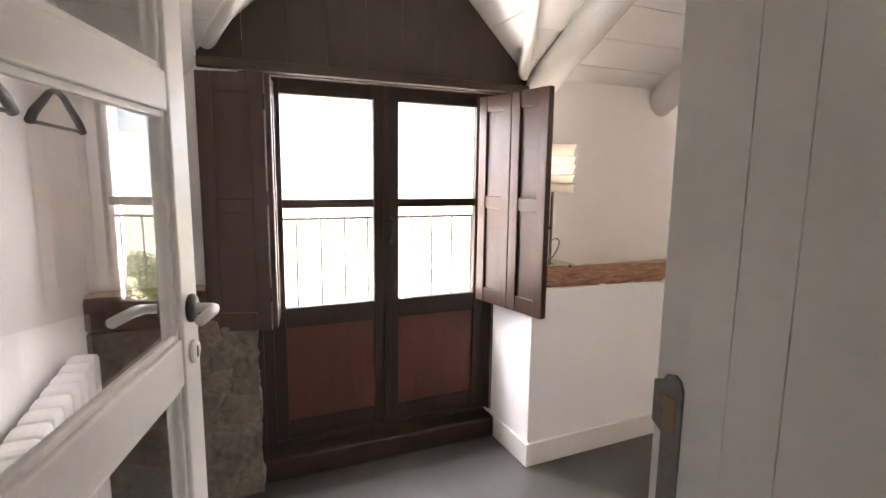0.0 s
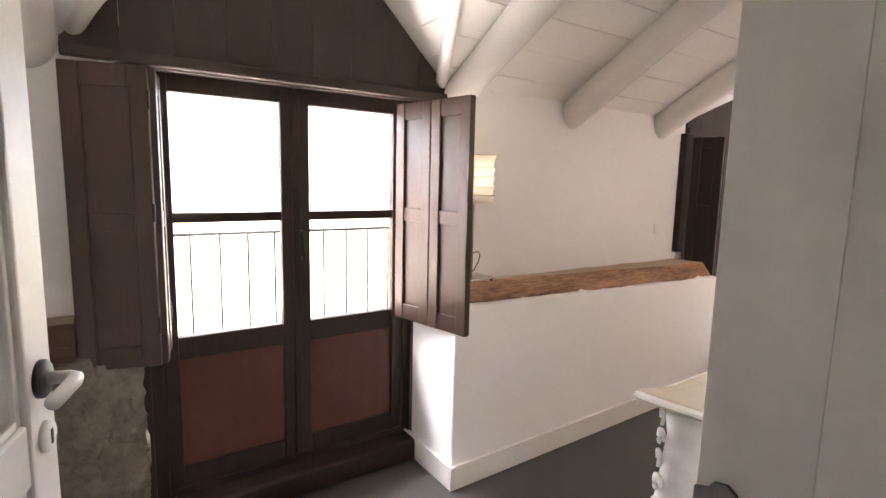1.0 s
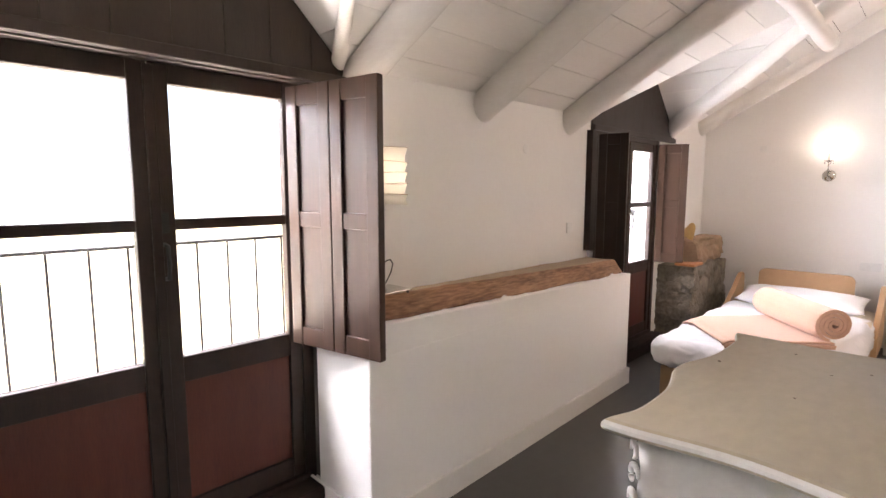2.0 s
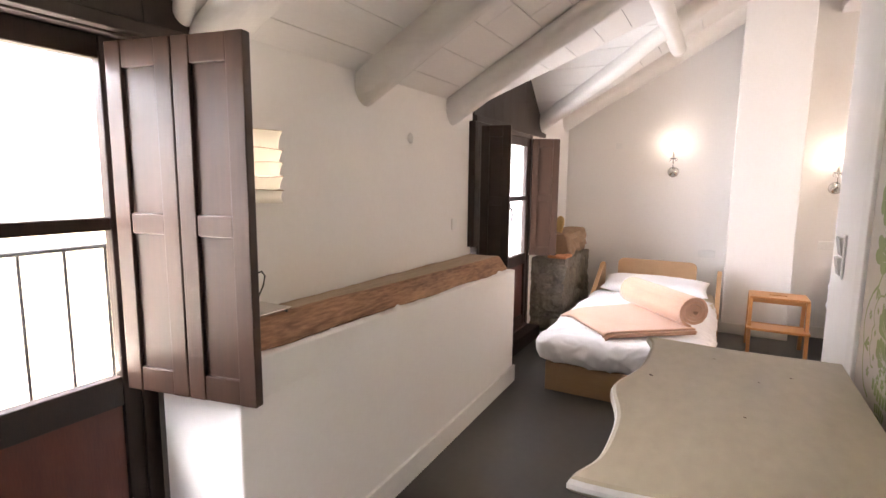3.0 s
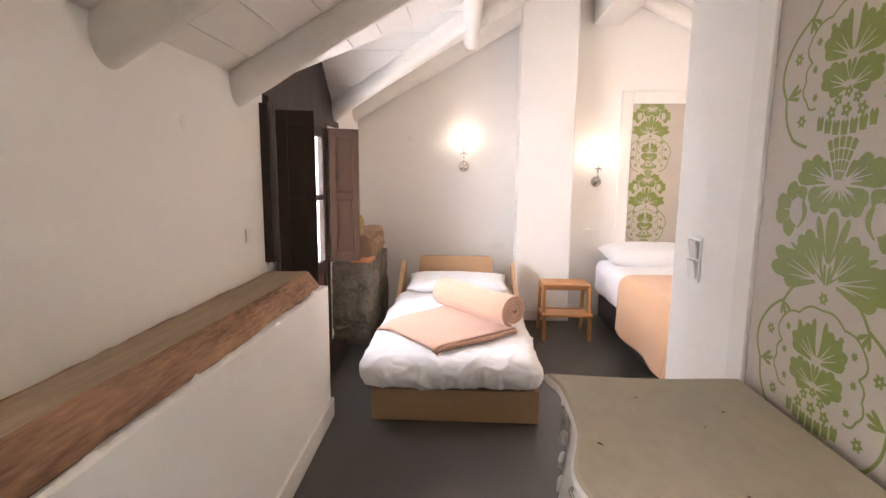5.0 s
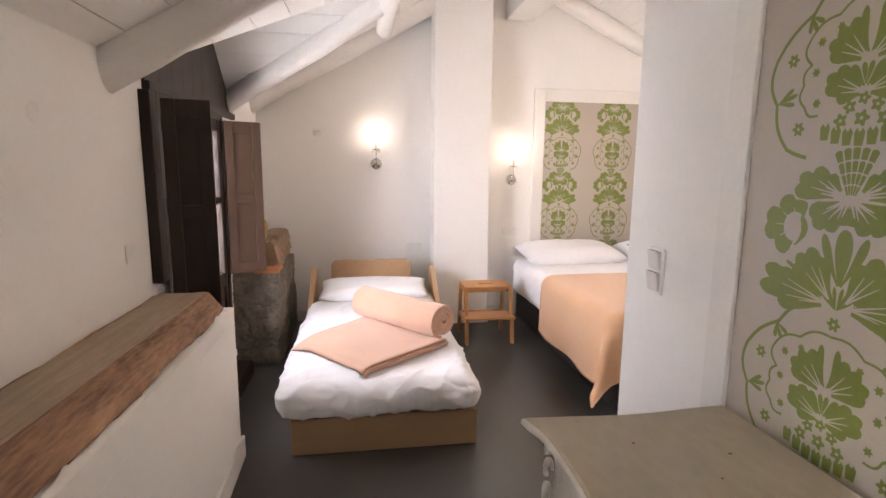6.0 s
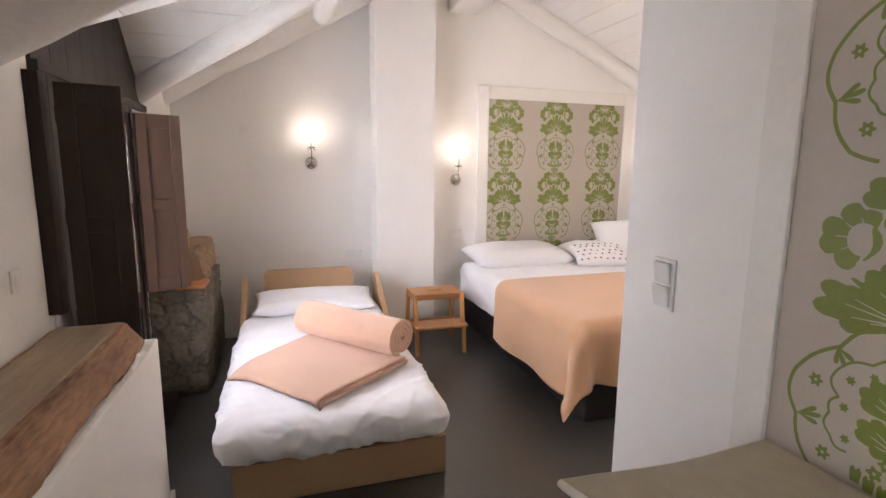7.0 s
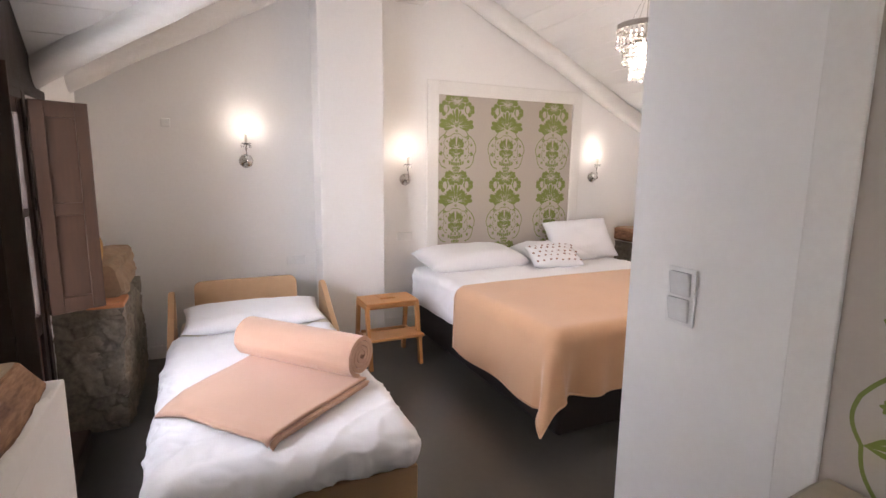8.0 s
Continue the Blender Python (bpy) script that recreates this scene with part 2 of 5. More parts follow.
def sheet(bm, f, nu, nv, thick=0.0):
    """A surface f(u, v) for u, v in 0..1, with thickness downwards."""
    top = [[bm.verts.new(f(i / nu, j / nv)) for j in range(nv + 1)] for i in range(nu + 1)]
    layers = [top]
    for i in range(nu):
        for j in range(nv):
            bm.faces.new((top[i][j], top[i + 1][j], top[i + 1][j + 1], top[i][j + 1]))
    if thick:
        bmesh.ops.recalc_face_normals(bm, faces=bm.faces)
        bm.normal_update()
        low = [[bm.verts.new(v.co - Vector((0, 0, thick))) for v in row] for row in top]
        for i in range(nu):
            for j in range(nv):
                bm.faces.new((low[i][j + 1], low[i + 1][j + 1], low[i + 1][j], low[i][j]))
        for i in range(nu):
            bm.faces.new((top[i][0], low[i][0], low[i + 1][0], top[i + 1][0]))
            bm.faces.new((top[i + 1][nv], low[i + 1][nv], low[i][nv], top[i][nv]))
        for j in range(nv):
            bm.faces.new((top[0][j + 1], low[0][j + 1], low[0][j], top[0][j]))
            bm.faces.new((top[nu][j], low[nu][j], low[nu][j + 1], top[nu][j + 1]))
    return bm


def structure(name, bm, mat, label, category, smooth=False):
    return tagged(finish(name, bm, mat, smooth), label, category, kind="structure")


def wobble(x, y, z, s=1.0):
    return noise.noise(Vector((x * s, y * s, z * s)))


# ---- the shell ----
NORTH, FAR, SOUTH, PART = 2.72, 6.33, -2.45, 0.79   # faces of the north, gable, south and partition walls
EAVE, SLOPE, RIDGE_Y = 1.89, 0.57, 0.29
RIDGE = EAVE + SLOPE * (NORTH - RIDGE_Y)
SLOPE_S = (RIDGE - 1.98) / (RIDGE_Y - SOUTH)
DORMERS = ((1.06, 0.97, 2.61), (4.68, 0.97, 2.61))  # middle, slope, ridge height


def roof_z(y):
    return EAVE + SLOPE * (NORTH - y) if y > RIDGE_Y else RIDGE - SLOPE_S * (RIDGE_Y - y)


structure("floor", boxes(((-0.85, -2.8, -0.12), (6.62, 2.795, 0.0))), FLOOR, "smooth dark grey painted floor with a soft sheen", "floor")
structure("wall_north", boxes(
    ((-0.3, NORTH, 0.0), (0.44, 3.02, 2.0)), ((1.72, NORTH, 0.0), (3.91, 3.02, 1.93)), ((5.05, NORTH, 0.0), (6.6, 3.02, 1.93)), ((5.46, NORTH, 1.93), (6.6, 3.02, 2.08)),
    ((0.2, 2.86, 1.83), (1.95, 3.02, 2.75)), ((3.85, 2.86, 1.83), (5.5, 3.02, 2.75)),
    ((0.44, 2.80, -0.1), (1.72, 3.02, 0.10)), ((3.91, 2.75, -0.1), (5.05, 3.02, 0.10))),
    PLASTER, "white plastered attic wall above a low ledge", "wall")
lw = boxes(((1.65, 2.352, 0.0), (3.955, NORTH, 0.738)), ((1.70, 2.352, 0.73), (3.955, NORTH, 0.80)), bevel=0.006)
SKEW = 0.0205   # the low wall's face runs a little askew to the room
for v in lw.verts:
    if v.co.z > 0.76:
        v.co.z += 0.031 * (3.93 - v.co.x) - 0.008
    if v.co.y < 2.5:
        v.co.y += SKEW * (v.co.x - 1.65)
structure("wall_low_north", lw, PLASTER, "white plastered low wall under the timber ledge", "wall")
structure("wall_gable_east", boxes(((FAR, -2.8, 0.0), (FAR + 0.25, 3.06, 3.6))), PLASTER, "white plastered gable wall behind the beds", "wall")
structure("column", boxes(((6.07, 0.615, 0.0), (FAR, 1.135, 3.5)), bevel=0.008), PLASTER, "white plastered chimney breast between the beds", "column")
structure("wall_south", boxes(((-0.85, SOUTH - 0.25, 0.0), (6.6, SOUTH, 2.2))), PLASTER, "white plastered low south wall", "wall")
structure("wall_west", boxes(((-0.28, 0.55, 0.0), (-0.13, 2.72, 3.0))), PLASTER, "white plastered west wall", "wall")
structure("wall_partition", boxes(((0.735, 0.36, 0.0), (1.55, 0.74, 3.2)), ((1.55, 0.55, 0.0), (3.19, PART, 3.2)), ((-0.28, 0.36, 0.0), (0.11, 0.74, 3.2)), ((0.11, 0.36, 2.03), (0.735, 0.74, 3.2)),
    ((3.05, SOUTH, 0.0), (3.19, 0.55, 3.2)), ((1.30, -1.2, 0.0), (1.40, 0.36, 3.1)), ((-0.70, -1.3, 0.0), (1.40, -1.2, 2.8)), ((-0.80, -1.3, 0.0), (-0.70, 0.36, 3.1)), ((-0.80, 0.36, 0.0), (-0.28, 0.46, 3.1))),
    PLASTER, "white plastered partition wall with a doorway", "wall")

# baseboards
for lo, hi in (((1.636, 2.336, 0.0), (3.969, 2.352, 0.115)), ((1.636, 2.352, 0.0), (1.65, 2.78, 0.115)), ((3.955, 2.402, 0.0), (3.969, 2.56, 0.115)),
               ((FAR - 0.014, 1.135, 0.0), (FAR, 2.4, 0.1)), ((6.056, 0.605, 0.0), (6.07, 1.145, 0.1)), ((6.07, 1.135, 0.0), (FAR, 1.149, 0.1)), ((6.07, 0.601, 0.0), (FAR, 0.615, 0.1)), ((FAR - 0.014, -2.4, 0.0), (FAR, 0.60, 0.1))):
    bb = boxes((lo, hi), bevel=0.003)
    if hi[1] < 2.36 and lo[0] < 2:
        for v in bb.verts:
            v.co.y += SKEW * (v.co.x - 1.65)
    structure("baseboard", bb, PAINT, "white painted baseboard", "baseboard")

# ---- ceiling ----


def boards(bm, corners, along, width, gap=0.0035, seed=1):
    """Boards that fill the convex outline (3D, coplanar); along is their direction."""
    pts = [Vector(p) for p in corners]
    along = Vector(along).normalized()
    n = (pts[1] - pts[0]).cross(pts[2] - pts[0]).normalized()
    if n.z > 0:
        n = -n
    side = n.cross(along).normalized()
    o = pts[0]
    flat = [((p - o).dot(along), (p - o).dot(side)) for p in pts]
    lo, hi = min(q[1] for q in flat), max(q[1] for q in flat)

    def span(v):
        xs = []
        for (a, b), (c, d) in zip(flat, flat[1:] + flat[:1]):
            if (b - v) * (d - v) < 0:
                xs.append(a + (c - a) * (v - b) / (d - b))
        return (min(xs), max(xs)) if len(xs) >= 2 else None
    rnd = random.Random(seed)
    v = lo
    while v < hi - 0.01:
        w = min(width * rnd.uniform(0.93, 1.07), hi - v)
        a, b = span(v + 0.003), span(v + w - gap)
        if a and b:
            cuts = [0.0, 1.0]
            if max(a[1] - a[0], b[1] - b[0]) > 1.5:
                cuts = [0.0] + sorted(rnd.uniform(0.15, 0.85) for _ in range(2)) + [1.0]
            for c0, c1 in zip(cuts, cuts[1:]):
                e = 0.0015 if c1 < 1 else 0
                low = rnd.uniform(0.0, 0.003)
                quad = [o + along * (a[0] + (a[1] - a[0]) * c0) + side * v, o + along * (a[0] + (a[1] - a[0]) * c1 - e) + side * v,
                        o + along * (b[0] + (b[1] - b[0]) * c1 - e) + side * (v + w - gap), o + along * (b[0] + (b[1] - b[0]) * c0) + side * (v + w - gap)]
                f = [bm.verts.new(q + n * low) for q in quad]
                g = [bm.verts.new(q - n * 0.02) for q in quad]
                bm.faces.new(f)
                for k in range(4):
                    bm.faces.new((f[k], g[k], g[(k + 1) % 4], f[(k + 1) % 4]))
        v += w


cb = bmesh.new()
X0, X1, YB = -0.85, 6.4, 2.78
zb = roof_z(YB)
edges = []
for c, s, top in DORMERS:
    half = (top - zb) / s
    yv = NORTH - (top - EAVE) / SLOPE
    edges.append((c, half, yv, top, s))
(c1, h1, y1, t1, s1), (c2, h2, y2, t2, s2) = edges
for poly in (
        [(X0, YB), (c1 - h1, YB), (c1, y1), (X0, y1)], [(c1 + h1, YB), (c2 - h2, YB), (c2, y2), (c1, y1)],
        [(X0, y1), (c2, y1), (c2, RIDGE_Y), (X0, RIDGE_Y)]):
    boards(cb, [(x, y, roof_z(y)) for x, y in poly], (1, 0, 0), 0.19, seed=len(cb.verts))
# the bay against the gable lies higher than the rest
LIFT = 0.16
for poly in ([(c2 + h2, YB), (X1, YB), (X1, y2), (c2, y2)], [(c2, y2), (X1, y2), (X1, RIDGE_Y), (c2, RIDGE_Y)]):
    boards(cb, [(x, y, roof_z(y) + LIFT) for x, y in poly], (1, 0, 0), 0.19, seed=len(cb.verts))
for a, b in (((c2 + h2, YB), (c2, y2)), ((c2, y2), (c2, RIDGE_Y))):
    cb.faces.new([cb.verts.new(p) for p in ((*a, roof_z(a[1])), (*b, roof_z(b[1])), (*b, roof_z(b[1]) + LIFT), (*a, roof_z(a[1]) + LIFT))])
boards(cb, [(X0, RIDGE_Y, RIDGE), (X1, RIDGE_Y, RIDGE), (X1, -2.6, roof_z(-2.6)), (X0, -2.6, roof_z(-2.6))], (1, 0, 0), 0.19, seed=7)
for c, half, yv, top, s in edges:
    for sg in (-1, 1):
        boards(cb, [(c, yv, top), (c, 2.88, top), (c + sg * half, 2.88, zb), (c + sg * half, YB, zb)], (0, 1, 0), 0.15, seed=3 + sg)
structure("ceiling", cb, CEILING, "white painted board ceiling following the roof slopes", "ceiling")

# roof deck over the boards
rd = bmesh.new()


def deck(points, lift=0.022):
    rd.faces.new([rd.verts.new(Vector(p) + Vector((0, 0, lift))) for p in points])


for poly in ([(X0, 3.2), (c1 - h1, YB), (c1, y1), (X0, y1)], [(c1 + h1, YB), (c2 - h2, YB), (c2, y2), (c1, y1)], [(X0, y1), (c2, y1), (c2, RIDGE_Y), (X0, RIDGE_Y)]):
    deck([(x, y, roof_z(y)) for x, y in poly])
for poly in ([(c2 + h2, YB), (X1, YB), (X1, y2), (c2, y2)], [(c2, y2), (X1, y2), (X1, RIDGE_Y), (c2, RIDGE_Y)]):
    deck([(x, y, roof_z(y) + LIFT) for x, y in poly])
deck([(X0, RIDGE_Y, RIDGE), (X1, RIDGE_Y, RIDGE), (X1, -2.9, roof_z(-2.9)), (X0, -2.9, roof_z(-2.9))])
for c, half, yv, top, s in edges:
    for sg in (-1, 1):
        deck([(c, yv, top), (c, 3.25, top), (c + sg * half, 3.25, zb), (c + sg * half, YB, zb)])
structure("roof_deck", rd, JOINT, "dark roof deck seen in the board joints", "roof")

# ---- painted roof logs ----


def log(name, a, b, r, label, seed=0, mat=LOGPAINT):
    """A slightly crooked log from a to b."""
    a, b = Vector(a), Vector(b)
    length = (b - a).length
    count = max(6, int(length / 0.12))
    bm = bmesh.new()
    pts, rad = [], []
    for i in range(count + 1):
        f = i / count
        p = a.lerp(b, f) + Vector((wobble(f * 3, seed, 0), 0, wobble(f * 3, seed, 5))) * 0.018
        pts.append(p)
        rad.append(r * (1 + 0.07 * wobble(f * 5, seed, 9)))
    tube(bm, pts, rad, 18)
    for v in bm.verts:
        v.co += Vector((wobble(*v.co, 9), wobble(*(v.co + Vector((7, 0, 0))), 9), wobble(*(v.co + Vector((0, 7, 0))), 9))) * 0.005
    return tagged(finish(name, bm, mat, True), label, "beam", group="roof logs")


def rafter(x, r, ylow, yhigh, seed, drop=0.6):
    return log("roof_log", (x, ylow, roof_z(ylow) - r * drop), (x, yhigh, roof_z(yhigh) - r * drop), r, "white painted round roof log with rough cracked surface", seed)


rafter(1.885, 0.085, 2.80, 0.4, 1)
rafter(2.735, 0.088, 2.80, 0.4, 2)
rafter(3.625, 0.088, 2.80, 0.4, 3)
log("roof_log", (6.20, 2.88, roof_z(2.88) + LIFT + 0.012), (6.20, 0.4, roof_z(0.4) + LIFT + 0.012), 0.125, "white painted round roof log against the gable", 4)
rafter(0.20, 0.085, 2.80, 0.75, 5)
log("roof_log", (5.43, 2.80, 1.88), (4.70, 1.36, 2.63), 0.075, "white painted valley log beside the dormer", 6)
log("roof_log", (1.80, 2.74, 1.88), (1.10, 1.40, 2.60), 0.03, "thin white painted valley strip of the dormer", 7)
log("roof_log", (0.32, 2.74, 1.88), (1.02, 1.40, 2.60), 0.03, "thin white painted valley strip of the dormer", 8)
log("roof_log", (3.7, 1.59, 2.455), (5.45, 1.60, 2.475), 0.06, "white painted round purlin with a cut end", 9)
for yl, yh in ((-2.5, 0.2),):
    log("roof_log", (6.25, yl, roof_z(yl) - 0.065), (6.25, yh, roof_z(yh) - 0.065), 0.085, "white painted round roof log against the gable", 11)
    log("roof_log", (4.2, yl, roof_z(yl) - 0.065), (4.2, yh, roof_z(yh) - 0.065), 0.085, "white painted round roof log over the bed", 12)
tagged(finish("ridge_beam", boxes(((3.16, 0.16, 2.84), (FAR + 0.1, 0.43, 3.46)), bevel=0.012), PAINT), "white painted square ridge beam", "beam")

# ---- dark gables over the glazed doors ----


def gable(c, half, top, s, y):
    g = thing("dormer_gable", (c, y, 1.80), "dark brown vertical boards filling the gable over the glazed door", "panelling", kind="structure")
    n = 9
    w = 2 * half / n
    for i in range(n):
        a, b = -half + i * w + 0.001, -half + (i + 1) * w - 0.001
        h0, h1 = max(0.02, top - s * abs(a) - 1.80), max(0.02, top - s * abs(b) - 1.80)
        pts = [(a, 0.03), (b, 0.03), (b, h1)] + ([(0, top - 1.8)] if a < 0 < b else []) + [(a, h0)]
        bm = bmesh.new()
        prism(bm, pts, 0, 0.02, Matrix(((1, 0, 0, 0), (0, 0, 1, 0), (0, 1, 0, 0), (0, 0, 0, 1))))
        part("plank", bm, GABLEWOOD, g)
    part("bottom_board", boxes(((-half, -0.02, -0.005), (half, 0.02, 0.035)), bevel=0.004), GABLEWOOD, g)
    return g


gable(1.06, 0.77, 2.60, 0.97, 2.71)
gable(4.68, 0.76, 2.60, 0.97, 2.71)

structure("lintel", boxes(((0.445, 2.735, 1.79), (1.715, 2.859, 1.92)), bevel=0.004), GABLEWOOD, "dark brown timber lintel over the glazed door", "lintel")
structure("lintel", boxes(((3.915, 2.735, 1.792), (5.045, 2.859, 1.92)), bevel=0.004), GABLEWOOD, "dark brown timber lintel over the glazed door", "lintel")

# ---- glazed doors with shutters ----


def shutter(name, width, height, columns, label, mat=SHUTTERWOOD):
    """A panelled shutter standing along +x from its hinge, at the origin's height."""
    t = thing(name, (0, 0, 0), label, "shutter")
    w = width / columns
    for c in range(columns):
        x = c * w
        st = 0.058
        leaf = part("leaf", boxes(((x + 0.002, -0.016, 0), (x + st, 0.016, height)), ((x + w - st, -0.016, 0), (x + w - 0.002, 0.016, height)),
            ((x + st, -0.0135, 0), (x + w - st, 0.0135, 0.075)), ((x + st, -0.0135, height - 0.075), (x + w - st, 0.0135, height)),
            ((x + st, -0.0135, height * 0.47), (x + w - st, 0.0135, height * 0.47 + 0.06)), bevel=0.003), mat, t)
        for z0, z1 in ((0.075, height * 0.47), (height * 0.47 + 0.06, height - 0.075)):
            part("panel", boxes(((x + st - 0.004, -0.004, z0 - 0.004), (x + w - st + 0.004, 0.004, z1 + 0.004)), bevel=0.002), mat, leaf)
        for z in (0.12, height * 0.5, height - 0.14):
            hb = bmesh.new()
            tube(hb, [(x, 0.017, z), (x, 0.017, z + 0.06)], 0.005, 8)
            part("hinge", hb, IRON, leaf)
    return t


def stand(t, a, b, z):
    t.matrix_basis = pose(a[0], a[1], z, 0, 0, math.degrees(math.atan2(b[1] - a[1], b[0] - a[0])))


def glazed_door(name, x0, x1, y, z0, z1, label):
    """Two glazed leaves over solid panels in a dark frame."""
    d = thing(name, ((x0 + x1) / 2, y, z0), label, "door", kind="structure")
    h, hw = z1 - z0, (x1 - x0) / 2
    fr = 0.05
    part("frame", boxes(((-hw, -0.02, 0), (-hw + fr, 0.05, h)), ((hw - fr, -0.02, 0), (hw, 0.05, h)), ((-hw + fr, -0.018, h - 0.04), (hw - fr, 0.05, h)), ((-hw + fr, -0.03, 0), (hw - fr, 0.05, 0.035)), bevel=0.004), DARKWOOD, d)
    for sg in (-1, 1):
        a, b = (-hw + fr, -0.002) if sg < 0 else (0.002, hw - fr)
        so, si = 0.055, 0.06
        l, r = (a + so, b - si) if sg < 0 else (a + si, b - so)
        zt, zm0, zm1, zb0, zb1 = h - 0.105, 1.228 - z0, 1.268 - z0, 0.675 - z0, 0.770 - z0
        leaf = part("leaf", boxes(((a, -0.012, 0.028), (l, 0.03, h - 0.035)), ((r, -0.012, 0.028), (b, 0.03, h - 0.035)), ((l, -0.010, zt), (r, 0.03, h - 0.035)),
            ((l, -0.010, zm0), (r, 0.03, zm1)), ((l, -0.010, zb0), (r, 0.03, zb1)), ((l, -0.010, 0.028), (r, 0.03, 0.12)), bevel=0.004), DARKWOOD, d)
        part("panel", boxes(((l - 0.004, 0.003, 0.116), (r + 0.004, 0.018, zb0 + 0.004)), bevel=0.003), REDWOOD, leaf, "red-brown wooden panel")
        for p0, p1 in ((zb1, zm0), (zm1, zt)):
            pane = part("pane", boxes(((l - 0.004, 0.008, p0 - 0.004), (r + 0.004, 0.012, p1 + 0.004))), PANE, leaf, "clear window glass")
            pane.visible_shadow = False
    part("meeting_strip", boxes(((-0.016, -0.022, 0.04), (0.016, -0.008, h - 0.05)), bevel=0.004), DARKWOOD, d)
    hb = bmesh.new()
    hz = 1.12 - z0
    tube(hb, [(0.022, -0.012, hz - 0.06), (0.022, -0.045, hz - 0.055), (0.022, -0.052, hz), (0.022, -0.045, hz + 0.055), (0.022, -0.012, hz + 0.06)], 0.008, 10)
    part("handle", hb, IRON, d, "dark metal pull handle", True)
    lb = boxes(((0.005, -0.018, hz + 0.10), (0.04, -0.012, hz + 0.17)), bevel=0.003)
    part("latch", lb, IRON, d)
    return d


glazed_door("door_1", 0.50, 1.67, 2.795, 0.10, 1.83, "dark stained glazed double door with red-brown lower panels")
glazed_door("door_2", 3.935, 5.03, 2.695, 0.10, 1.79, "dark stained glazed double door beside the bed, shutters open")
structure("threshold", boxes(((0.46, 2.66, 0.0), (1.66, 2.80, 0.11)), bevel=0.012), DARKWOOD, "dark worn wooden threshold under the glazed door", "threshold")
structure("threshold", boxes(((3.946, 2.56, 0.0), (5.05, 2.75, 0.11)), bevel=0.012), DARKWOOD, "dark worn wooden threshold under the glazed door", "threshold")
for x in (0.455, 1.672):
    structure("door_post", boxes(((x, 2.725, 0.1), (x + 0.045, 2.80, 1.80)), bevel=0.004), DARKWOOD, "dark stained post beside the glazed door", "trim")

structure("door_post", boxes(((3.862, 2.674, 0.935), (3.934, 2.735, 1.79)), bevel=0.004), DARKWOOD, "dark stained post beside the glazed door", "trim")

S1 = shutter("shutter", 0.47, 1.025, 2, "dark walnut shutter with four recessed panels, standing open")
stand(S1, (1.575, 2.752), (1.672, 2.288), 0.742)
S2 = shutter("shutter", 0.19, 1.025, 1, "narrow walnut shutter leaf folded beside the glass", SHUTTERWOOD)
stand(S2, (0.565, 2.77), (0.535, 2.585), 0.742)
S3 = shutter("shutter", 0.255, 1.025, 1, "dark shutter leaf folded back against the wall", SHUTTERWOOD)
stand(S3, (0.53, 2.575), (0.282, 2.645), 0.742)
S4 = shutter("shutter", 0.206, 1.01, 1, "dark shutter standing open in the window recess", DARKWOOD)
stand(S4, (3.922, 2.655), (3.966, 2.454), 0.75)
S5 = shutter("shutter", 0.24, 1.01, 1, "walnut shutter with two recessed panels, standing open", SHUTTERWOOD)
stand(S5, (4.985, 2.665), (5.105, 2.456), 0.745)

# ---- balcony and outside ----


def balcony(x0, x1):
    b = thing("balcony_railing", ((x0 + x1) / 2, 2.90, 0.1), "thin dark iron balcony railing outside the glass", "railing")
    hw = (x1 - x0) / 2
    for z in (1.07, 0.14):
        rb = bmesh.new()
        tube(rb, [(-hw, 0, z), (hw, 0, z)], 0.007, 8)
        part("rail", rb, IRON, b)
    n = round(2 * hw / 0.117)
    for i in range(1, n):
        bb = bmesh.new()
        tube(bb, [(-hw + 2 * hw * i / n, 0, 0.14), (-hw + 2 * hw * i / n, 0, 1.07)], 0.0045, 6)
        part("baluster", bb, IRON, b)
    for sg in (-1, 1):
        fb = bmesh.new()
        lathe(fb, [(0.03, -0.004), (0.03, 0.004)], (sg * (hw - 0.005), 0, 1.07), 14, Matrix.Rotation(radians(90), 4, "Y"))
        part("bracket", fb, IRON, b)
    return b


balcony(0.444, 1.716)
balcony(3.914, 5.046)
for x0, x1 in ((0.10, 0.24), (1.92, 2.05), (3.6, 3.74), (5.2, 5.34)):
    structure("reveal", boxes(((x0, 3.02, -0.1), (x1, 3.30, 2.1))), EXTWHITE, "white rendered outer reveal of the balcony", "wall")
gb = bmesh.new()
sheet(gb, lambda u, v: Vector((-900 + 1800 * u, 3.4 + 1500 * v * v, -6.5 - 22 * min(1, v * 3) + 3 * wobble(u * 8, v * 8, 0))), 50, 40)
structure("ground", gb, GRASS, "dry valley fields outside, glowing as if sunlit", "ground", True)
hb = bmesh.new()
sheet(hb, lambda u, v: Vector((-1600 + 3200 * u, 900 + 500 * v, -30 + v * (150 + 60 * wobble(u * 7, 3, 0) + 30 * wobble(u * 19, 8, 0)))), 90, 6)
structure("backdrop", hb, HILL, "hazy blue mountain ridge in the distance, made to glow", "mountains", True)


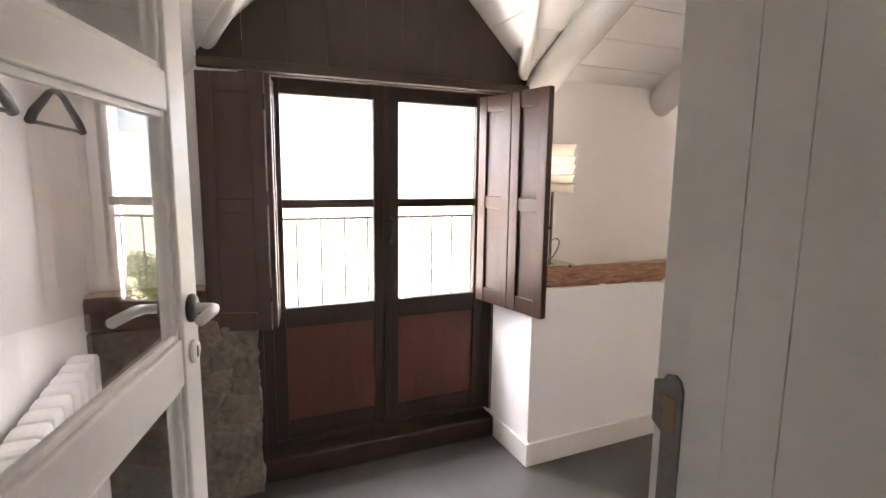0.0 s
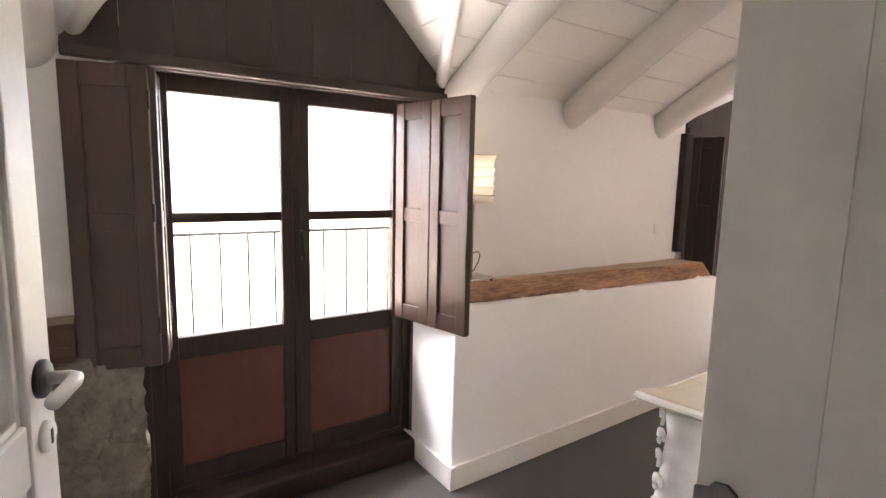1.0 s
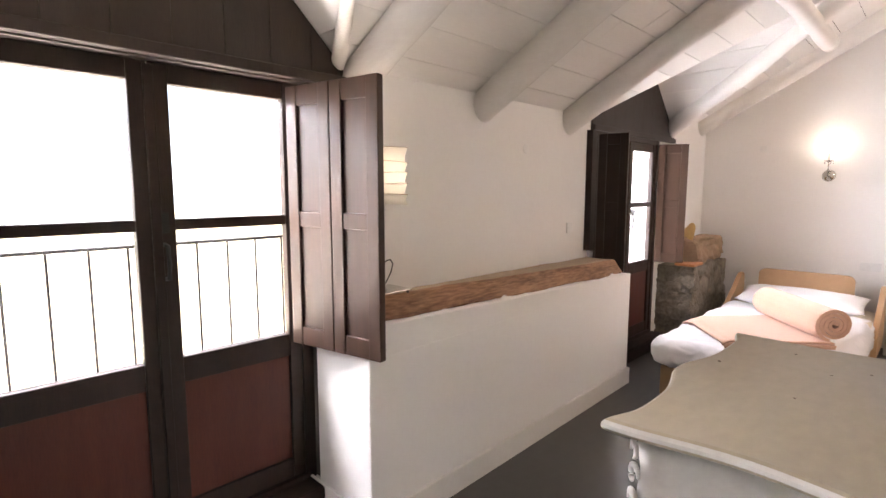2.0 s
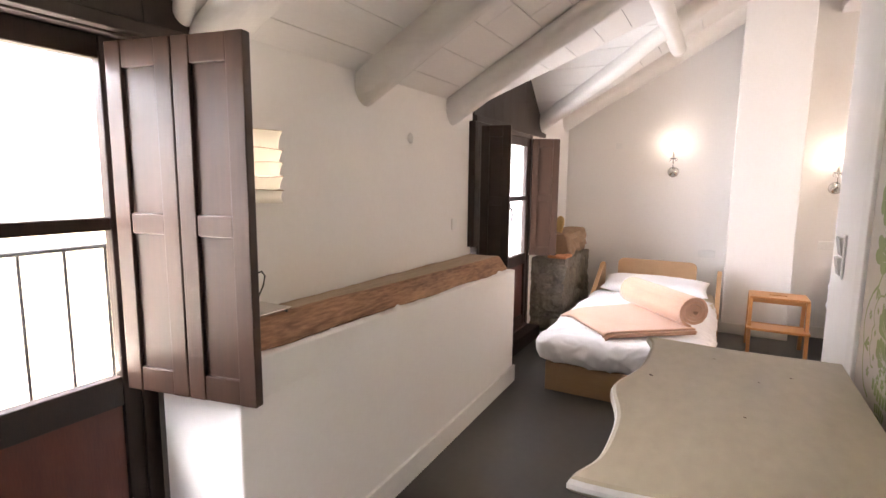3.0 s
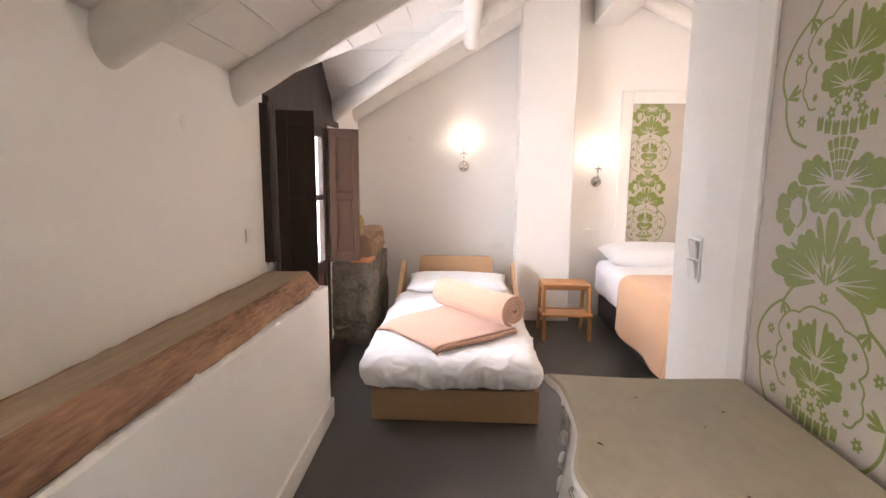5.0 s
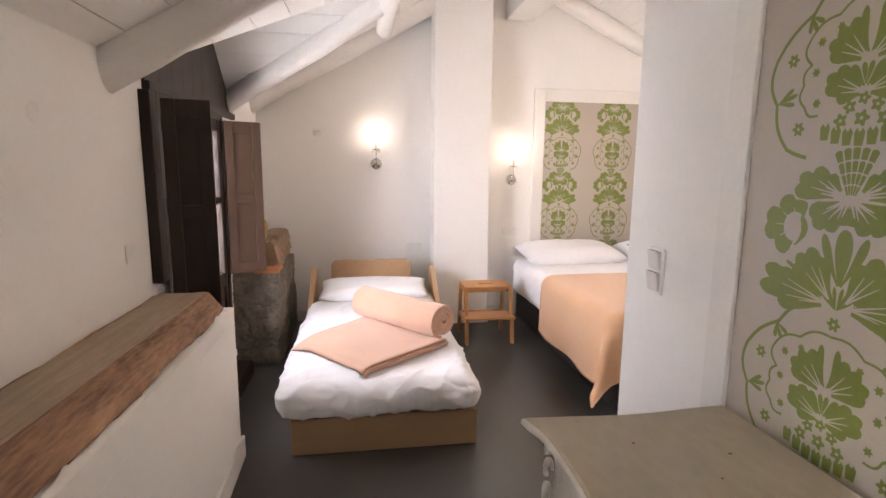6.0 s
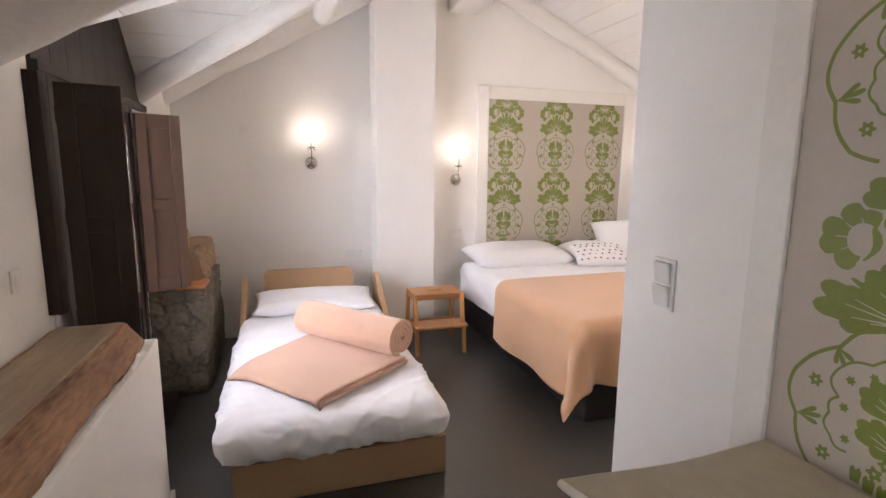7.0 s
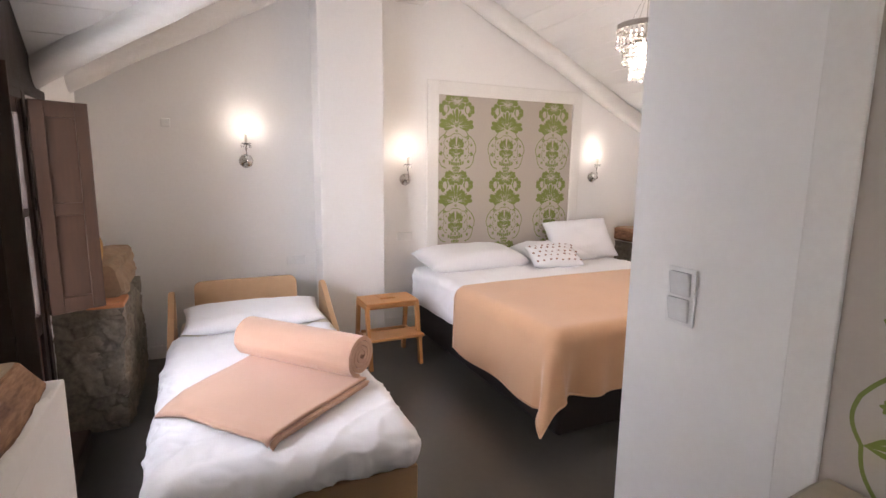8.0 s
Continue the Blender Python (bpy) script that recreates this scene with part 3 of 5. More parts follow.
def tree(loc, height, seed):
    t = thing("tree", loc, "small round green tree in the valley below", "tree", group="valley trees")
    rnd = random.Random(seed)
    b = bmesh.new()
    tube(b, [(0, 0, -2.0), (0.1, 0, height * 0.3), (0.0, 0.15, height * 0.7)], [0.22, 0.16, 0.05], 8)
    for k in range(5):
        a = k * 2.4
        tube(b, [(0.06, 0, height * (0.28 + 0.06 * k)), (height * 0.2 * math.cos(a), height * 0.2 * math.sin(a), height * (0.45 + 0.07 * k))], [0.07, 0.02], 6)
    part("trunk", b, BARK, t)
    c = bmesh.new()
    clumps = [(rnd.uniform(-0.3, 0.3) * height, rnd.uniform(-0.3, 0.3) * height, rnd.uniform(0.35, 0.9) * height, rnd.uniform(0.12, 0.22) * height) for _ in range(11)]
    for x, y, z, r in clumps:
        for _ in range(70):
            d = Vector((rnd.gauss(0, 1), rnd.gauss(0, 1), rnd.gauss(0, 1))).normalized() * r * rnd.uniform(0.6, 1.0)
            m = Matrix.Translation(Vector((x, y, z)) + d) @ Matrix.Rotation(rnd.uniform(0, 6.28), 4, "Z") @ Matrix.Rotation(rnd.uniform(0, 3.14), 4, "X")
            q = height * 0.035
            c.faces.new([c.verts.new(m @ Vector(p)) for p in ((-q, 0, 0), (0, -q * 0.6, 0.02), (q, 0, 0), (0, q * 0.6, 0.02))])
    part("crown", c, LEAF, t, "loose green leaves")
    return t


for k, (x, y, h) in enumerate(((42, 60, 6.5), (46, 64, 7.5), (50, 62, 6.0), (39, 58, 5.5), (58, 82, 8.0), (66, 88, 7.5), (52, 78, 7.0), (72, 96, 8.0), (34, 56, 6.0))):
    u, v = (x + 900) / 1800, math.sqrt((y - 3.4) / 1500)
    tree((x, y, -6.5 - 22 * min(1, v * 3) + 3 * wobble(u * 8, v * 8, 0)), h, k)

# ---- entrance door and its frame ----
dfb = boxes(((0.09, 0.352, 0.0), (0.14, 0.752, 2.05)), ((0.14, 0.352, 2.0), (0.718, 0.752, 2.05)), bevel=0.004)
box(dfb, (0.718, 0.6395, 0.0), (0.772, 0.752, 2.05), 0.0006)
box(dfb, (0.7188, 0.352, 0.0), (0.772, 0.6395, 2.05))
box(dfb, (0.7171, 0.682, 0.0), (0.7182, 0.7205, 2.0), 0.0005)
structure("door_frame", dfb, PAINT, "white painted wooden door frame with a rebate", "door frame")
SP = thing("strike_plate", (0.718, 0.733, 1.09), "worn steel strike plate set in the white door frame", "strike plate")
sb = bmesh.new()
plate = [(-0.012, -0.20), (0.008, -0.20), (0.008, 0.066), (0.019, 0.073), (0.019, 0.112), (0.010, 0.115), (0.006, 0.121), (-0.003, 0.123), (-0.009, 0.119), (-0.012, 0.11)]
FACE_X = Matrix(((0, 0, 1, 0), (1, 0, 0, 0), (0, 1, 0, 0), (0, 0, 0, 1)))
prism(sb, plate, -0.003, 0.0, FACE_X)
part("plate", sb, STRIKE, SP)
part("latch_hole", boxes(((-0.0045, -0.007, 0.070), (-0.0032, 0.006, 0.102))), RUBBLE, SP, "worn copper-coloured latch hole")
part("bolt_hole", boxes(((-0.0045, -0.007, -0.05), (-0.0032, 0.003, 0.0))), BLACK, SP)

DL = thing("glass_door", (0.145, 0.756, 0.0), "white painted wooden door with clear panes, standing open", "door", rz=75.3)
LW, LT = 0.65, 0.038
leaf_rails = [((0.0, 0, 0.015), (0.085, LT, 2.0)), ((LW - 0.075, 0, 0.015), (LW, LT, 2.0))]
part("stile", boxes(leaf_rails[0], bevel=0.004), PAINT, DL)
part("stile", boxes(leaf_rails[1], bevel=0.004), PAINT, DL)
for z0, z1 in ((0.015, 0.16), (1.04, 1.118), (1.475, 1.535), (1.92, 2.0)):
    part("rail", boxes(((0.085, 0.002, z0), (LW - 0.075, LT - 0.002, z1)), bevel=0.004), PAINT, DL)
for z0, z1 in ((0.16, 1.04), (1.118, 1.475), (1.535, 1.92)):
    pane = part("pane", boxes(((0.083, 0.017, z0 - 0.003), (LW - 0.073, 0.021, z1 + 0.003))), PANE, DL, "clear glass pane")
    pane.visible_shadow = False
    part("bead", boxes(((0.085, 0.008, z0), (0.095, 0.015, z1)), ((LW - 0.085, 0.008, z0), (LW - 0.075, 0.015, z1)), ((0.095, 0.008, z0), (LW - 0.085, 0.015, z0 + 0.01)), ((0.095, 0.008, z1 - 0.01), (LW - 0.085, 0.015, z1)), bevel=0.002), PAINT, DL)
for sg, y in ((-1, 0.0), (1, LT)):
    hb2 = bmesh.new()
    lathe(hb2, [(0.024, 0), (0.024, 0.006), (0.02, 0.009)], (LW - 0.038, y, 1.16), 20, Matrix.Rotation(radians(90 if sg < 0 else -90), 4, "X"))
    part("rose", hb2, BLACK, DL, "black handle rose", True)
    hb2 = bmesh.new()
    tube(hb2, [(LW - 0.038, y + sg * 0.008, 1.16), (LW - 0.038, y + sg * 0.032, 1.16), (LW - 0.046, y + sg * 0.040, 1.16), (LW - 0.060, y + sg * 0.043, 1.161), (LW - 0.130, y + sg * 0.044, 1.163)], [0.008, 0.008, 0.009, 0.009, 0.0085], 14)
    part("lever", hb2, WHITEPLASTIC, DL, "white lever handle", True)
    kb = bmesh.new()
    lathe(kb, [(0.02, 0), (0.02, 0.005), (0.017, 0.008)], (LW - 0.038, y, 1.085), 18, Matrix.Rotation(radians(90 if sg < 0 else -90), 4, "X"))
    esc = part("escutcheon", kb, WHITEPLASTIC, DL, "white keyhole cover", True)
    part("keyhole", boxes(((LW - 0.041, y + sg * 0.008 - 0.0008, 1.075), (LW - 0.035, y + sg * 0.008 + 0.0008, 1.094))), BLACK, esc)

# ---- hall corner behind the glass door ----
RAD = thing("radiator", (-0.13, 1.95, 0.24), "white sectional radiator under the wall hooks", "radiator")
for i in range(9):
    y = -0.36 + i * 0.08
    part("section", boxes(((0.03, y - 0.036, 0), (0.11, y + 0.036, 0.58)), bevel=0.016), PAINT, RAD)
rb = bmesh.new()
tube(rb, [(0.07, -0.42, 0.52), (0.07, 0.36, 0.52)], 0.016, 10)
part("header_pipe", rb, PAINT, RAD)
rb = bmesh.new()
tube(rb, [(0.07, 0.33, 0.02), (0.07, 0.33, -0.24)], 0.009, 8)
part("feed_pipe", rb, PAINT, RAD)
vb = bmesh.new()
lathe(vb, [(0.018, 0), (0.02, 0.02), (0.016, 0.05)], (0.07, 0.33, 0.50), 14, Matrix.Rotation(radians(-90), 4, "X"))
part("valve", vb, WHITEPLASTIC, RAD, "", True)


def hanger(loc, rz):
    t = thing("coat_hanger", loc, "black plastic coat hanger on a wall hook", "hanger", rz=rz, group="coat hangers")
    b = bmesh.new()
    arc = [(0.0, 0.0, 0.0)] + [(0.018 * math.cos(a), 0, 0.04 + 0.018 * math.sin(a)) for a in [radians(-60 + 24 * k) for k in range(11)]]
    tube(b, arc, 0.003, 8)
    part("hook", b, BLACK, t)
    b = bmesh.new()
    tube(b, [(-0.20, 0, -0.10), (-0.17, 0, -0.075), (-0.05, 0, -0.012), (0, 0, 0.0), (0.05, 0, -0.012), (0.17, 0, -0.075), (0.20, 0, -0.10)], [0.012, 0.012, 0.009, 0.008, 0.009, 0.012, 0.012], 8)
    part("shoulder", b, BLACK, t, "", True)
    b = bmesh.new()
    tube(b, [(-0.19, 0, -0.10), (0.19, 0, -0.10)], 0.005, 8)
    part("bar", b, BLACK, t)
    return t


PEG = thing("peg_rail", (-0.13, 1.75, 1.66), "white wall rail with hooks for hangers", "peg rail")
part("board", boxes(((0, -0.5, -0.03), (0.018, 0.5, 0.03)), bevel=0.004), PAINT, PEG)
for y in (-0.15, 0.15, 0.45):
    b = bmesh.new()
    tube(b, [(0.015, y, 0), (0.07, y, 0.0), (0.085, y, 0.02)], 0.005, 8)
    part("hook", b, CHROME, PEG)
hanger((-0.055, 1.60, 1.605), 86)
hanger((-0.055, 2.20, 1.605), 86)

# ---- rough stone piers and old timbers ----


def stone_pier(name, loc, size, label, courses, seed, skew=0.0, faces=("front", "left", "right"), rugged=1.0):
    """A core of mortar with separate stones in its visible faces. loc is the middle of the base's front edge."""
    w, d, h = size
    p = tagged(new(name), label, "stone wall", kind="structure")
    p.matrix_basis = pose(*loc)
    core = bmesh.new()
    n1, n2, n3 = max(2, int(w / 0.011)), max(2, int(d / 0.011)), max(2, int(h / 0.011))
    for ax, (na, nb) in ((1, (n1, n3)), (0, (n2, n3)), (2, (n1, n2))):
        for end in (0, 1):
            def f(u, v, ax=ax, end=end):
                q = [0.0, 0.0, 0.0]
                i2, j2 = [k for k in range(3) if k != ax]
                q[ax], q[i2], q[j2] = end, u, v
                p2 = Vector((-w / 2 + 0.012 + (w - 0.024) * q[0], 0.012 + (d - 0.012) * q[1], (h - 0.01) * q[2]))
                bulge = Vector((noise.noise(p2 * 7), noise.noise(p2 * 7 + Vector((9, 0, 0))), noise.noise(p2 * 7 + Vector((0, 9, 0))))) * 0.010
                bulge += Vector((noise.noise(p2 * 22), noise.noise(p2 * 22 + Vector((9, 0, 0))), 0)) * 0.007
                near, _ = noise.voronoi(Vector((p2.x * 6.5, p2.y * 6.5, p2.z * 9.0)) + bulge * 30)
                pit = -0.020 * max(0.0, 1 - (near[1] - near[0]) / 0.16) ** 2 + 0.006 * noise.noise(p2 * 45)
                bulge += Vector((math.copysign(pit, p2.x), -pit, 0)) if pit else Vector()
                p2 += bulge * rugged
                p2.x -= skew * max(0.0, p2.x / w + 0.5) * p2.z / h
                p2.z = max(0.0, p2.z)
                return p2
            sheet(core, f, na, nb)
    part("core", core, MORTAR, p, "rough mortar", True)
    rnd = random.Random(seed)

    def stone(c, sx, sy, sz):
        b = bmesh.new()
        bmesh.ops.create_icosphere(b, subdivisions=2, radius=1.0)
        off = Vector((rnd.uniform(0, 50), rnd.uniform(0, 50), rnd.uniform(0, 50)))
        tip = rnd.uniform(-0.32, 0.32)
        if rnd.random() < 0.45:
            b.free()
            return
        for v in b.verts:
            q = v.co
            q = Vector([math.copysign(abs(k) ** 0.38, k) for k in q])
            q *= 1 + 0.20 * rugged * noise.noise(q * 0.9 + off) + 0.10 * rugged * noise.noise(q * 2.6 + off)
            q = Matrix.Rotation(tip, 3, "Y") @ Vector((q.x * sx * 0.52, q.y * sy * 0.5, q.z * sz * 0.52))
            v.co = q + Vector(c)
            v.co.x -= skew * max(0.0, v.co.x / w + 0.5) * v.co.z / h
        part("stone", b, STONE, p, "", True)
    z = 0.0
    for k in range(courses):
        ch = h / courses * rnd.uniform(0.8, 1.2)
        if k == courses - 1 or z + ch > h:
            ch = h - z
        if ch < 0.04:
            break
        if "front" in faces:
            x = -w / 2
            while x < w / 2 - 0.03:
                sw = min(rnd.uniform(0.08, 0.25), w / 2 - x)
                if w / 2 - x - sw < 0.07:
                    sw = w / 2 - x
                stone((x + sw / 2, 0.070 + rnd.uniform(-0.004, 0.014), z + ch / 2 + rnd.uniform(-0.02, 0.02)), sw, 0.13, ch * rnd.uniform(0.7, 1.25))
                x += sw
        for side, sx in (("left", -1), ("right", 1)):
            if side in faces:
                y = 0.1
                while y < d - 0.03:
                    sd = min(rnd.uniform(0.12, 0.22), d - y)
                    stone((sx * (w / 2 - 0.084 + rnd.uniform(-0.012, 0.004)), y + sd / 2, z + ch / 2 + rnd.uniform(-0.03, 0.03)), 0.15, sd, ch * rnd.uniform(0.7, 1.25))
                    y += sd
        z += ch
    return p


stone_pier("stone_wall_west", (0.17, 2.60, 0.0), (0.62, 0.12, 0.79), "rough grey stone low wall beside the glazed door", 5, 3, faces=("front", "right"), rugged=0.5)
stone_pier("stone_pier_east", (5.72, 2.39, 0.0), (1.0, 0.33, 0.70), "rough rounded grey stone pier beside the single bed", 6, 5, skew=0.07, faces=("front", "left", "right"))
stone_pier("stone_wall_south", (5.9, SOUTH + 0.26, 0.0), (0.9, 0.01, 0.70), "rough grey stone ledge in the far corner", 4, 9, faces=())


def timber(name, lo, hi, label, mat, seed, axis=0, rough=0.012, n=40, cut=0.0, tilt=0.0, lean=0.0, square=0.30):
    """A hewn beam with uneven faces."""
    bm = bmesh.new()
    L = hi[axis] - lo[axis]
    other = [i for i in range(3) if i != axis]
    prof = []
    for k in range(24):
        a = k * math.tau / 24
        cx, cz = math.cos(a), math.sin(a)
        prof.append((math.copysign(abs(cx) ** square, cx), math.copysign(abs(cz) ** square, cz)))
    rings = []
    for i in range(n + 1):
        f = i / n
        row = []
        for k, (a, c) in enumerate(prof):
            q = [0, 0, 0]
            q[axis] = lo[axis] + L * f + (cut * a * (1 if f == 1 else 0))
            end = 1 - 0.06 * max(0, (f - 0.98) / 0.02) - 0.06 * max(0, (0.02 - f) / 0.02)
            for j, (i2, val) in enumerate(zip(other, (a, c))):
                mid, half = (lo[i2] + hi[i2]) / 2, (hi[i2] - lo[i2]) / 2
                q[i2] = mid + half * val * end
            w = noise.noise(Vector((f * L * 3, k * 0.5, seed))) * rough + noise.noise(Vector((f * L * 14, k * 0.9, seed + 9))) * rough * 0.6
            q[other[0]] += w * prof[k][0]
            q[other[1]] += w * prof[k][1] * 0.6
            q[2] += tilt * (hi[0] - q[0])
            q[1] += lean * (c + 1) / 2 * (1 if a < 0 else 0) * abs(a)
            row.append(bm.verts.new(q))
        rings.append(row)
    for u, v in zip(rings, rings[1:]):
        for k in range(24):
            bm.faces.new((u[k], u[(k + 1) % 24], v[(k + 1) % 24], v[k]))
    bm.faces.new(rings[0][::-1])
    bm.faces.new(rings[-1])
    ob = tagged(finish(name, bm, mat), label, "beam")
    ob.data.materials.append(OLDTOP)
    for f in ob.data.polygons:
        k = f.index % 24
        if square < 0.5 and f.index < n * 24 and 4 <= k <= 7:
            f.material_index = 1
    return ob


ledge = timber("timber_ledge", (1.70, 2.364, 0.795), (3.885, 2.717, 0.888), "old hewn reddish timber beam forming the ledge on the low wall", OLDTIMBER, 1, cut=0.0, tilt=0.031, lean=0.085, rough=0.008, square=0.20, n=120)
for v in ledge.data.vertices:
    v.co.y += SKEW * (v.co.x - 1.65) * max(0.0, (2.717 - v.co.y) / 0.353)
    # the twisted beam's top falls towards the wall at its west end
    v.co.z -= 0.030 * (3.885 - v.co.x) * max(0.0, min(1.0, (v.co.y - 2.45) / 0.265))
pe = bmesh.new()


def ragged(u, v):
    """A crumbling lip of plaster along the foot of the beam."""
    x = 1.73 + 2.12 * u
    h = 0.004 + 0.016 * max(0.0, noise.noise(Vector((x * 5, 1, 0))) + 0.5 * noise.noise(Vector((x * 21, 2, 0)))) + 0.003 * noise.noise(Vector((x * 60, 3, 0)))
    return Vector((x, 2.3535 + SKEW * (x - 1.65) + 0.014 * v * v + 0.002 * noise.noise(Vector((x * 30, v * 3, 4))), 0.788 + 0.031 * (3.93 - x) + h * v * 1.6))


sheet(pe, ragged, 220, 3)
structure("plaster_edge", pe, PLASTER, "crumbling white plaster edge under the timber beam", "trim", True)
timber("timber_ledge", (-0.125, 2.585, 0.79), (0.28, 2.717, 0.925), "old dark timber beam on the stone wall", DARKTIMBER, 2)
timber("timber_ledge", (5.36, 2.42, 0.68), (6.12, 2.66, 0.925), "worn tan rounded timber log on top of the stone pier", RUBBLE, 3, rough=0.05, square=0.72)
timber("timber_ledge", (5.5, SOUTH + 0.02, 0.70), (6.325, SOUTH + 0.32, 0.85), "old brown timber beam over the corner ledge", OLDTIMBER, 4)
bb = bmesh.new()
lathe(bb, [(0.145, 0), (0.15, 0.012), (0.12, 0.03), (0.06, 0.045), (0.02, 0.05)], (0, 0, 0), 28)
for v in bb.verts:
    v.co += Vector((wobble(*v.co, 30), wobble(*v.co, 33), wobble(*v.co, 36))) * 0.004
bsk = tagged(finish("straw_plate", bb, WICKER, True), "round yellow straw plate leaning on the pier", "straw plate")
bsk.matrix_basis = pose(5.62, 2.60, 0.915, 72, 0, 215)
tl = tagged(finish("roof_tile", boxes(((5.20, 2.39, 0.70), (5.42, 2.56, 0.724)), bevel=0.006), TERRACOTTA), "orange terracotta tile on the stone pier", "tile")

# ---- lamp on the ledge ----
LAMP = thing("table_lamp", (1.852, 2.515, 0.939), "table lamp with tiered ivory shade and steel base", "lamp")
part("base", boxes(((-0.095, -0.075, 0.012), (0.095, 0.075, 0.018)), bevel=0.002), CHROME, LAMP, "polished steel base plate")
for fx, fy in ((-0.08, -0.06), (0.08, -0.06), (-0.08, 0.06), (0.08, 0.06)):
    b = bmesh.new()
    lathe(b, [(0.006, -0.002), (0.006, 0.012)], (fx, fy, 0), 10)
    part("foot", b, BLACK, LAMP)
b = bmesh.new()
tube(b, [(0, 0, 0.018), (0, 0, 0.59)], 0.0075, 12)
part("pole", b, CHROME, LAMP, "steel pole", True)
shade = None
for i in range(5):
    b = bmesh.new()
    z = 0.372 + i * 0.0425
    # each tier is a shallow cup, wider at its rim; the lowest turns its hem out
    pr = [(0.0935, 0.0), (0.0945, 0.010), (0.0975, 0.022), (0.1015, 0.034), (0.1055, 0.0435)]
    if i == 0:
        pr = [(0.1065, 0.0), (0.1005, 0.010), (0.098, 0.022), (0.1005, 0.034), (0.1045, 0.0435)]
    if i == 4:
        pr = [(0.0935, 0.0), (0.094, 0.015), (0.096, 0.030), (0.1005, 0.045), (0.107, 0.060)]
    rings = []
    for r, h in pr:
        rings.append([b.verts.new((r * 0.98 * math.cos(k * math.tau / 32), r * 0.98 * math.sin(k * math.tau / 32), z + h * 0.94 + 0.0025 * math.sin(k * math.tau / 16 + i * 2.1))) for k in range(32)])
    for u, v in zip(rings, rings[1:]):
        for k in range(32):
            b.faces.new((u[k], u[(k + 1) % 32], v[(k + 1) % 32], v[k]))
    part("shade_tier", b, SHADE, LAMP, "ivory paper shade tier", True)
    b = bmesh.new()
    zr = z + (0.060 if i == 4 else 0.0435) * 0.94
    tube(b, [(0.1045 * math.cos(k * math.tau / 40), 0.1045 * math.sin(k * math.tau / 40), zr + 0.0025 * math.sin(k * math.tau / 20 + i * 2.1)) for k in range(41)], 0.0011, 6, caps=False)
    part("wire_ring", b, RUBBLE, LAMP, "thin bent wire ring")
b = bmesh.new()
lathe(b, [(0.012, 0.42), (0.02, 0.44), (0.03, 0.47), (0.022, 0.50), (0.005, 0.515)], (0, 0, 0), 16)
part("bulb", b, CERAMIC, LAMP, "frosted bulb", True)
lamp("table_lamp_light", "POINT", Matrix.Translation((1.852, 2.515, 1.445)), 0.85, (1.0, 0.93, 0.82), radius=0.045)
b = bmesh.new()
cable = [(-0.09, 0.03, 0.117), (-0.03, 0.012, 0.119), (0.0, 0.012, 0.121), (0.035, 0.02, 0.133), (0.062, 0.03, 0.134), (0.080, 0.035, 0.115), (0.075, 0.04, 0.08), (0.050, 0.045, 0.035), (0.030, 0.05, 0.022)]
tube(b, cable, 0.003, 8)
part("cable", b, BLACK, LAMP, "thin black cable", True)
part("switch", boxes(((-0.032, -0.012, 0.185), (-0.012, 0.008, 0.203)), bevel=0.003), BLACK, LAMP)

# ---- dresser ----
DR = thing("dresser", (0, 0, 0), "curved white carved chest of drawers with worn grey-green top", "chest of drawers")


def front(x, inset=0.0):
    """The serpentine front edge of the dresser's top."""
    y = 1.352 + 0.048 * math.exp(-((x - 2.07) / 0.13) ** 2) + 0.035 * math.exp(-((x - 1.585) / 0.07) ** 2) + 0.028 * math.exp(-((x - 2.60) / 0.07) ** 2)
    return y - inset


def side(y, left, inset=0.0):
    s = 0.016 * math.cos((y - 0.83) / 0.55 * math.tau)
    return (1.60 - s + inset) if left else (2.575 + s * 0.5 - inset)


def outline(inset):
    n = 40
    xa, xb = 1.585 + inset, 2.585 - inset
    pts = [(xa + (xb - xa) * i / n, front(xa + (xb - xa) * i / n, inset)) for i in range(n + 1)]
    ys = [front(xb, inset) - 0.02 - (front(xb, inset) - 0.02 - 0.835) * i / 10 for i in range(11)]
    pts += [(side(y, False, inset), y) for y in ys]
    pts += [(side(y, True, inset), y) for y in reversed(ys)]
    return pts


b = bmesh.new()
levels = [(0.014, 0.818), (0.002, 0.824), (-0.005, 0.833), (-0.005, 0.842), (0.0, 0.850), (0.008, 0.854)]
rings = [[b.verts.new((x, y, z)) for x, y in outline(i)] for i, z in levels]
for u, v in zip(rings, rings[1:]):
    for k in range(len(u)):
        b.faces.new((u[k], u[(k + 1) % len(u)], v[(k + 1) % len(u)], v[k]))
b.faces.new(rings[0][::-1])
b.faces.new(rings[-1])
top = part("top", b, GREYGREEN, DR, "worn grey-green painted top with small dents")
top.data.materials.append(DRESSERWHITE)
for f in top.data.polygons:
    if abs(f.normal.z) < 0.6:
        f.material_index = 1
b = bmesh.new()
levels = [(0.075, 0.12), (0.05, 0.20), (0.036, 0.34), (0.034, 0.46), (0.044, 0.60), (0.052, 0.74), (0.046, 0.818)]
rings = [[b.verts.new((x, y, z)) for x, y in outline(i)] for i, z in levels]
for u, v in zip(rings, rings[1:]):
    for k in range(len(u)):
        b.faces.new((u[k], u[(k + 1) % len(u)], v[(k + 1) % len(u)], v[k]))
b.faces.new(rings[0][::-1])
b.faces.new(rings[-1])
part("body", b, DRESSERWHITE, DR, "distressed white painted bombe body", True)
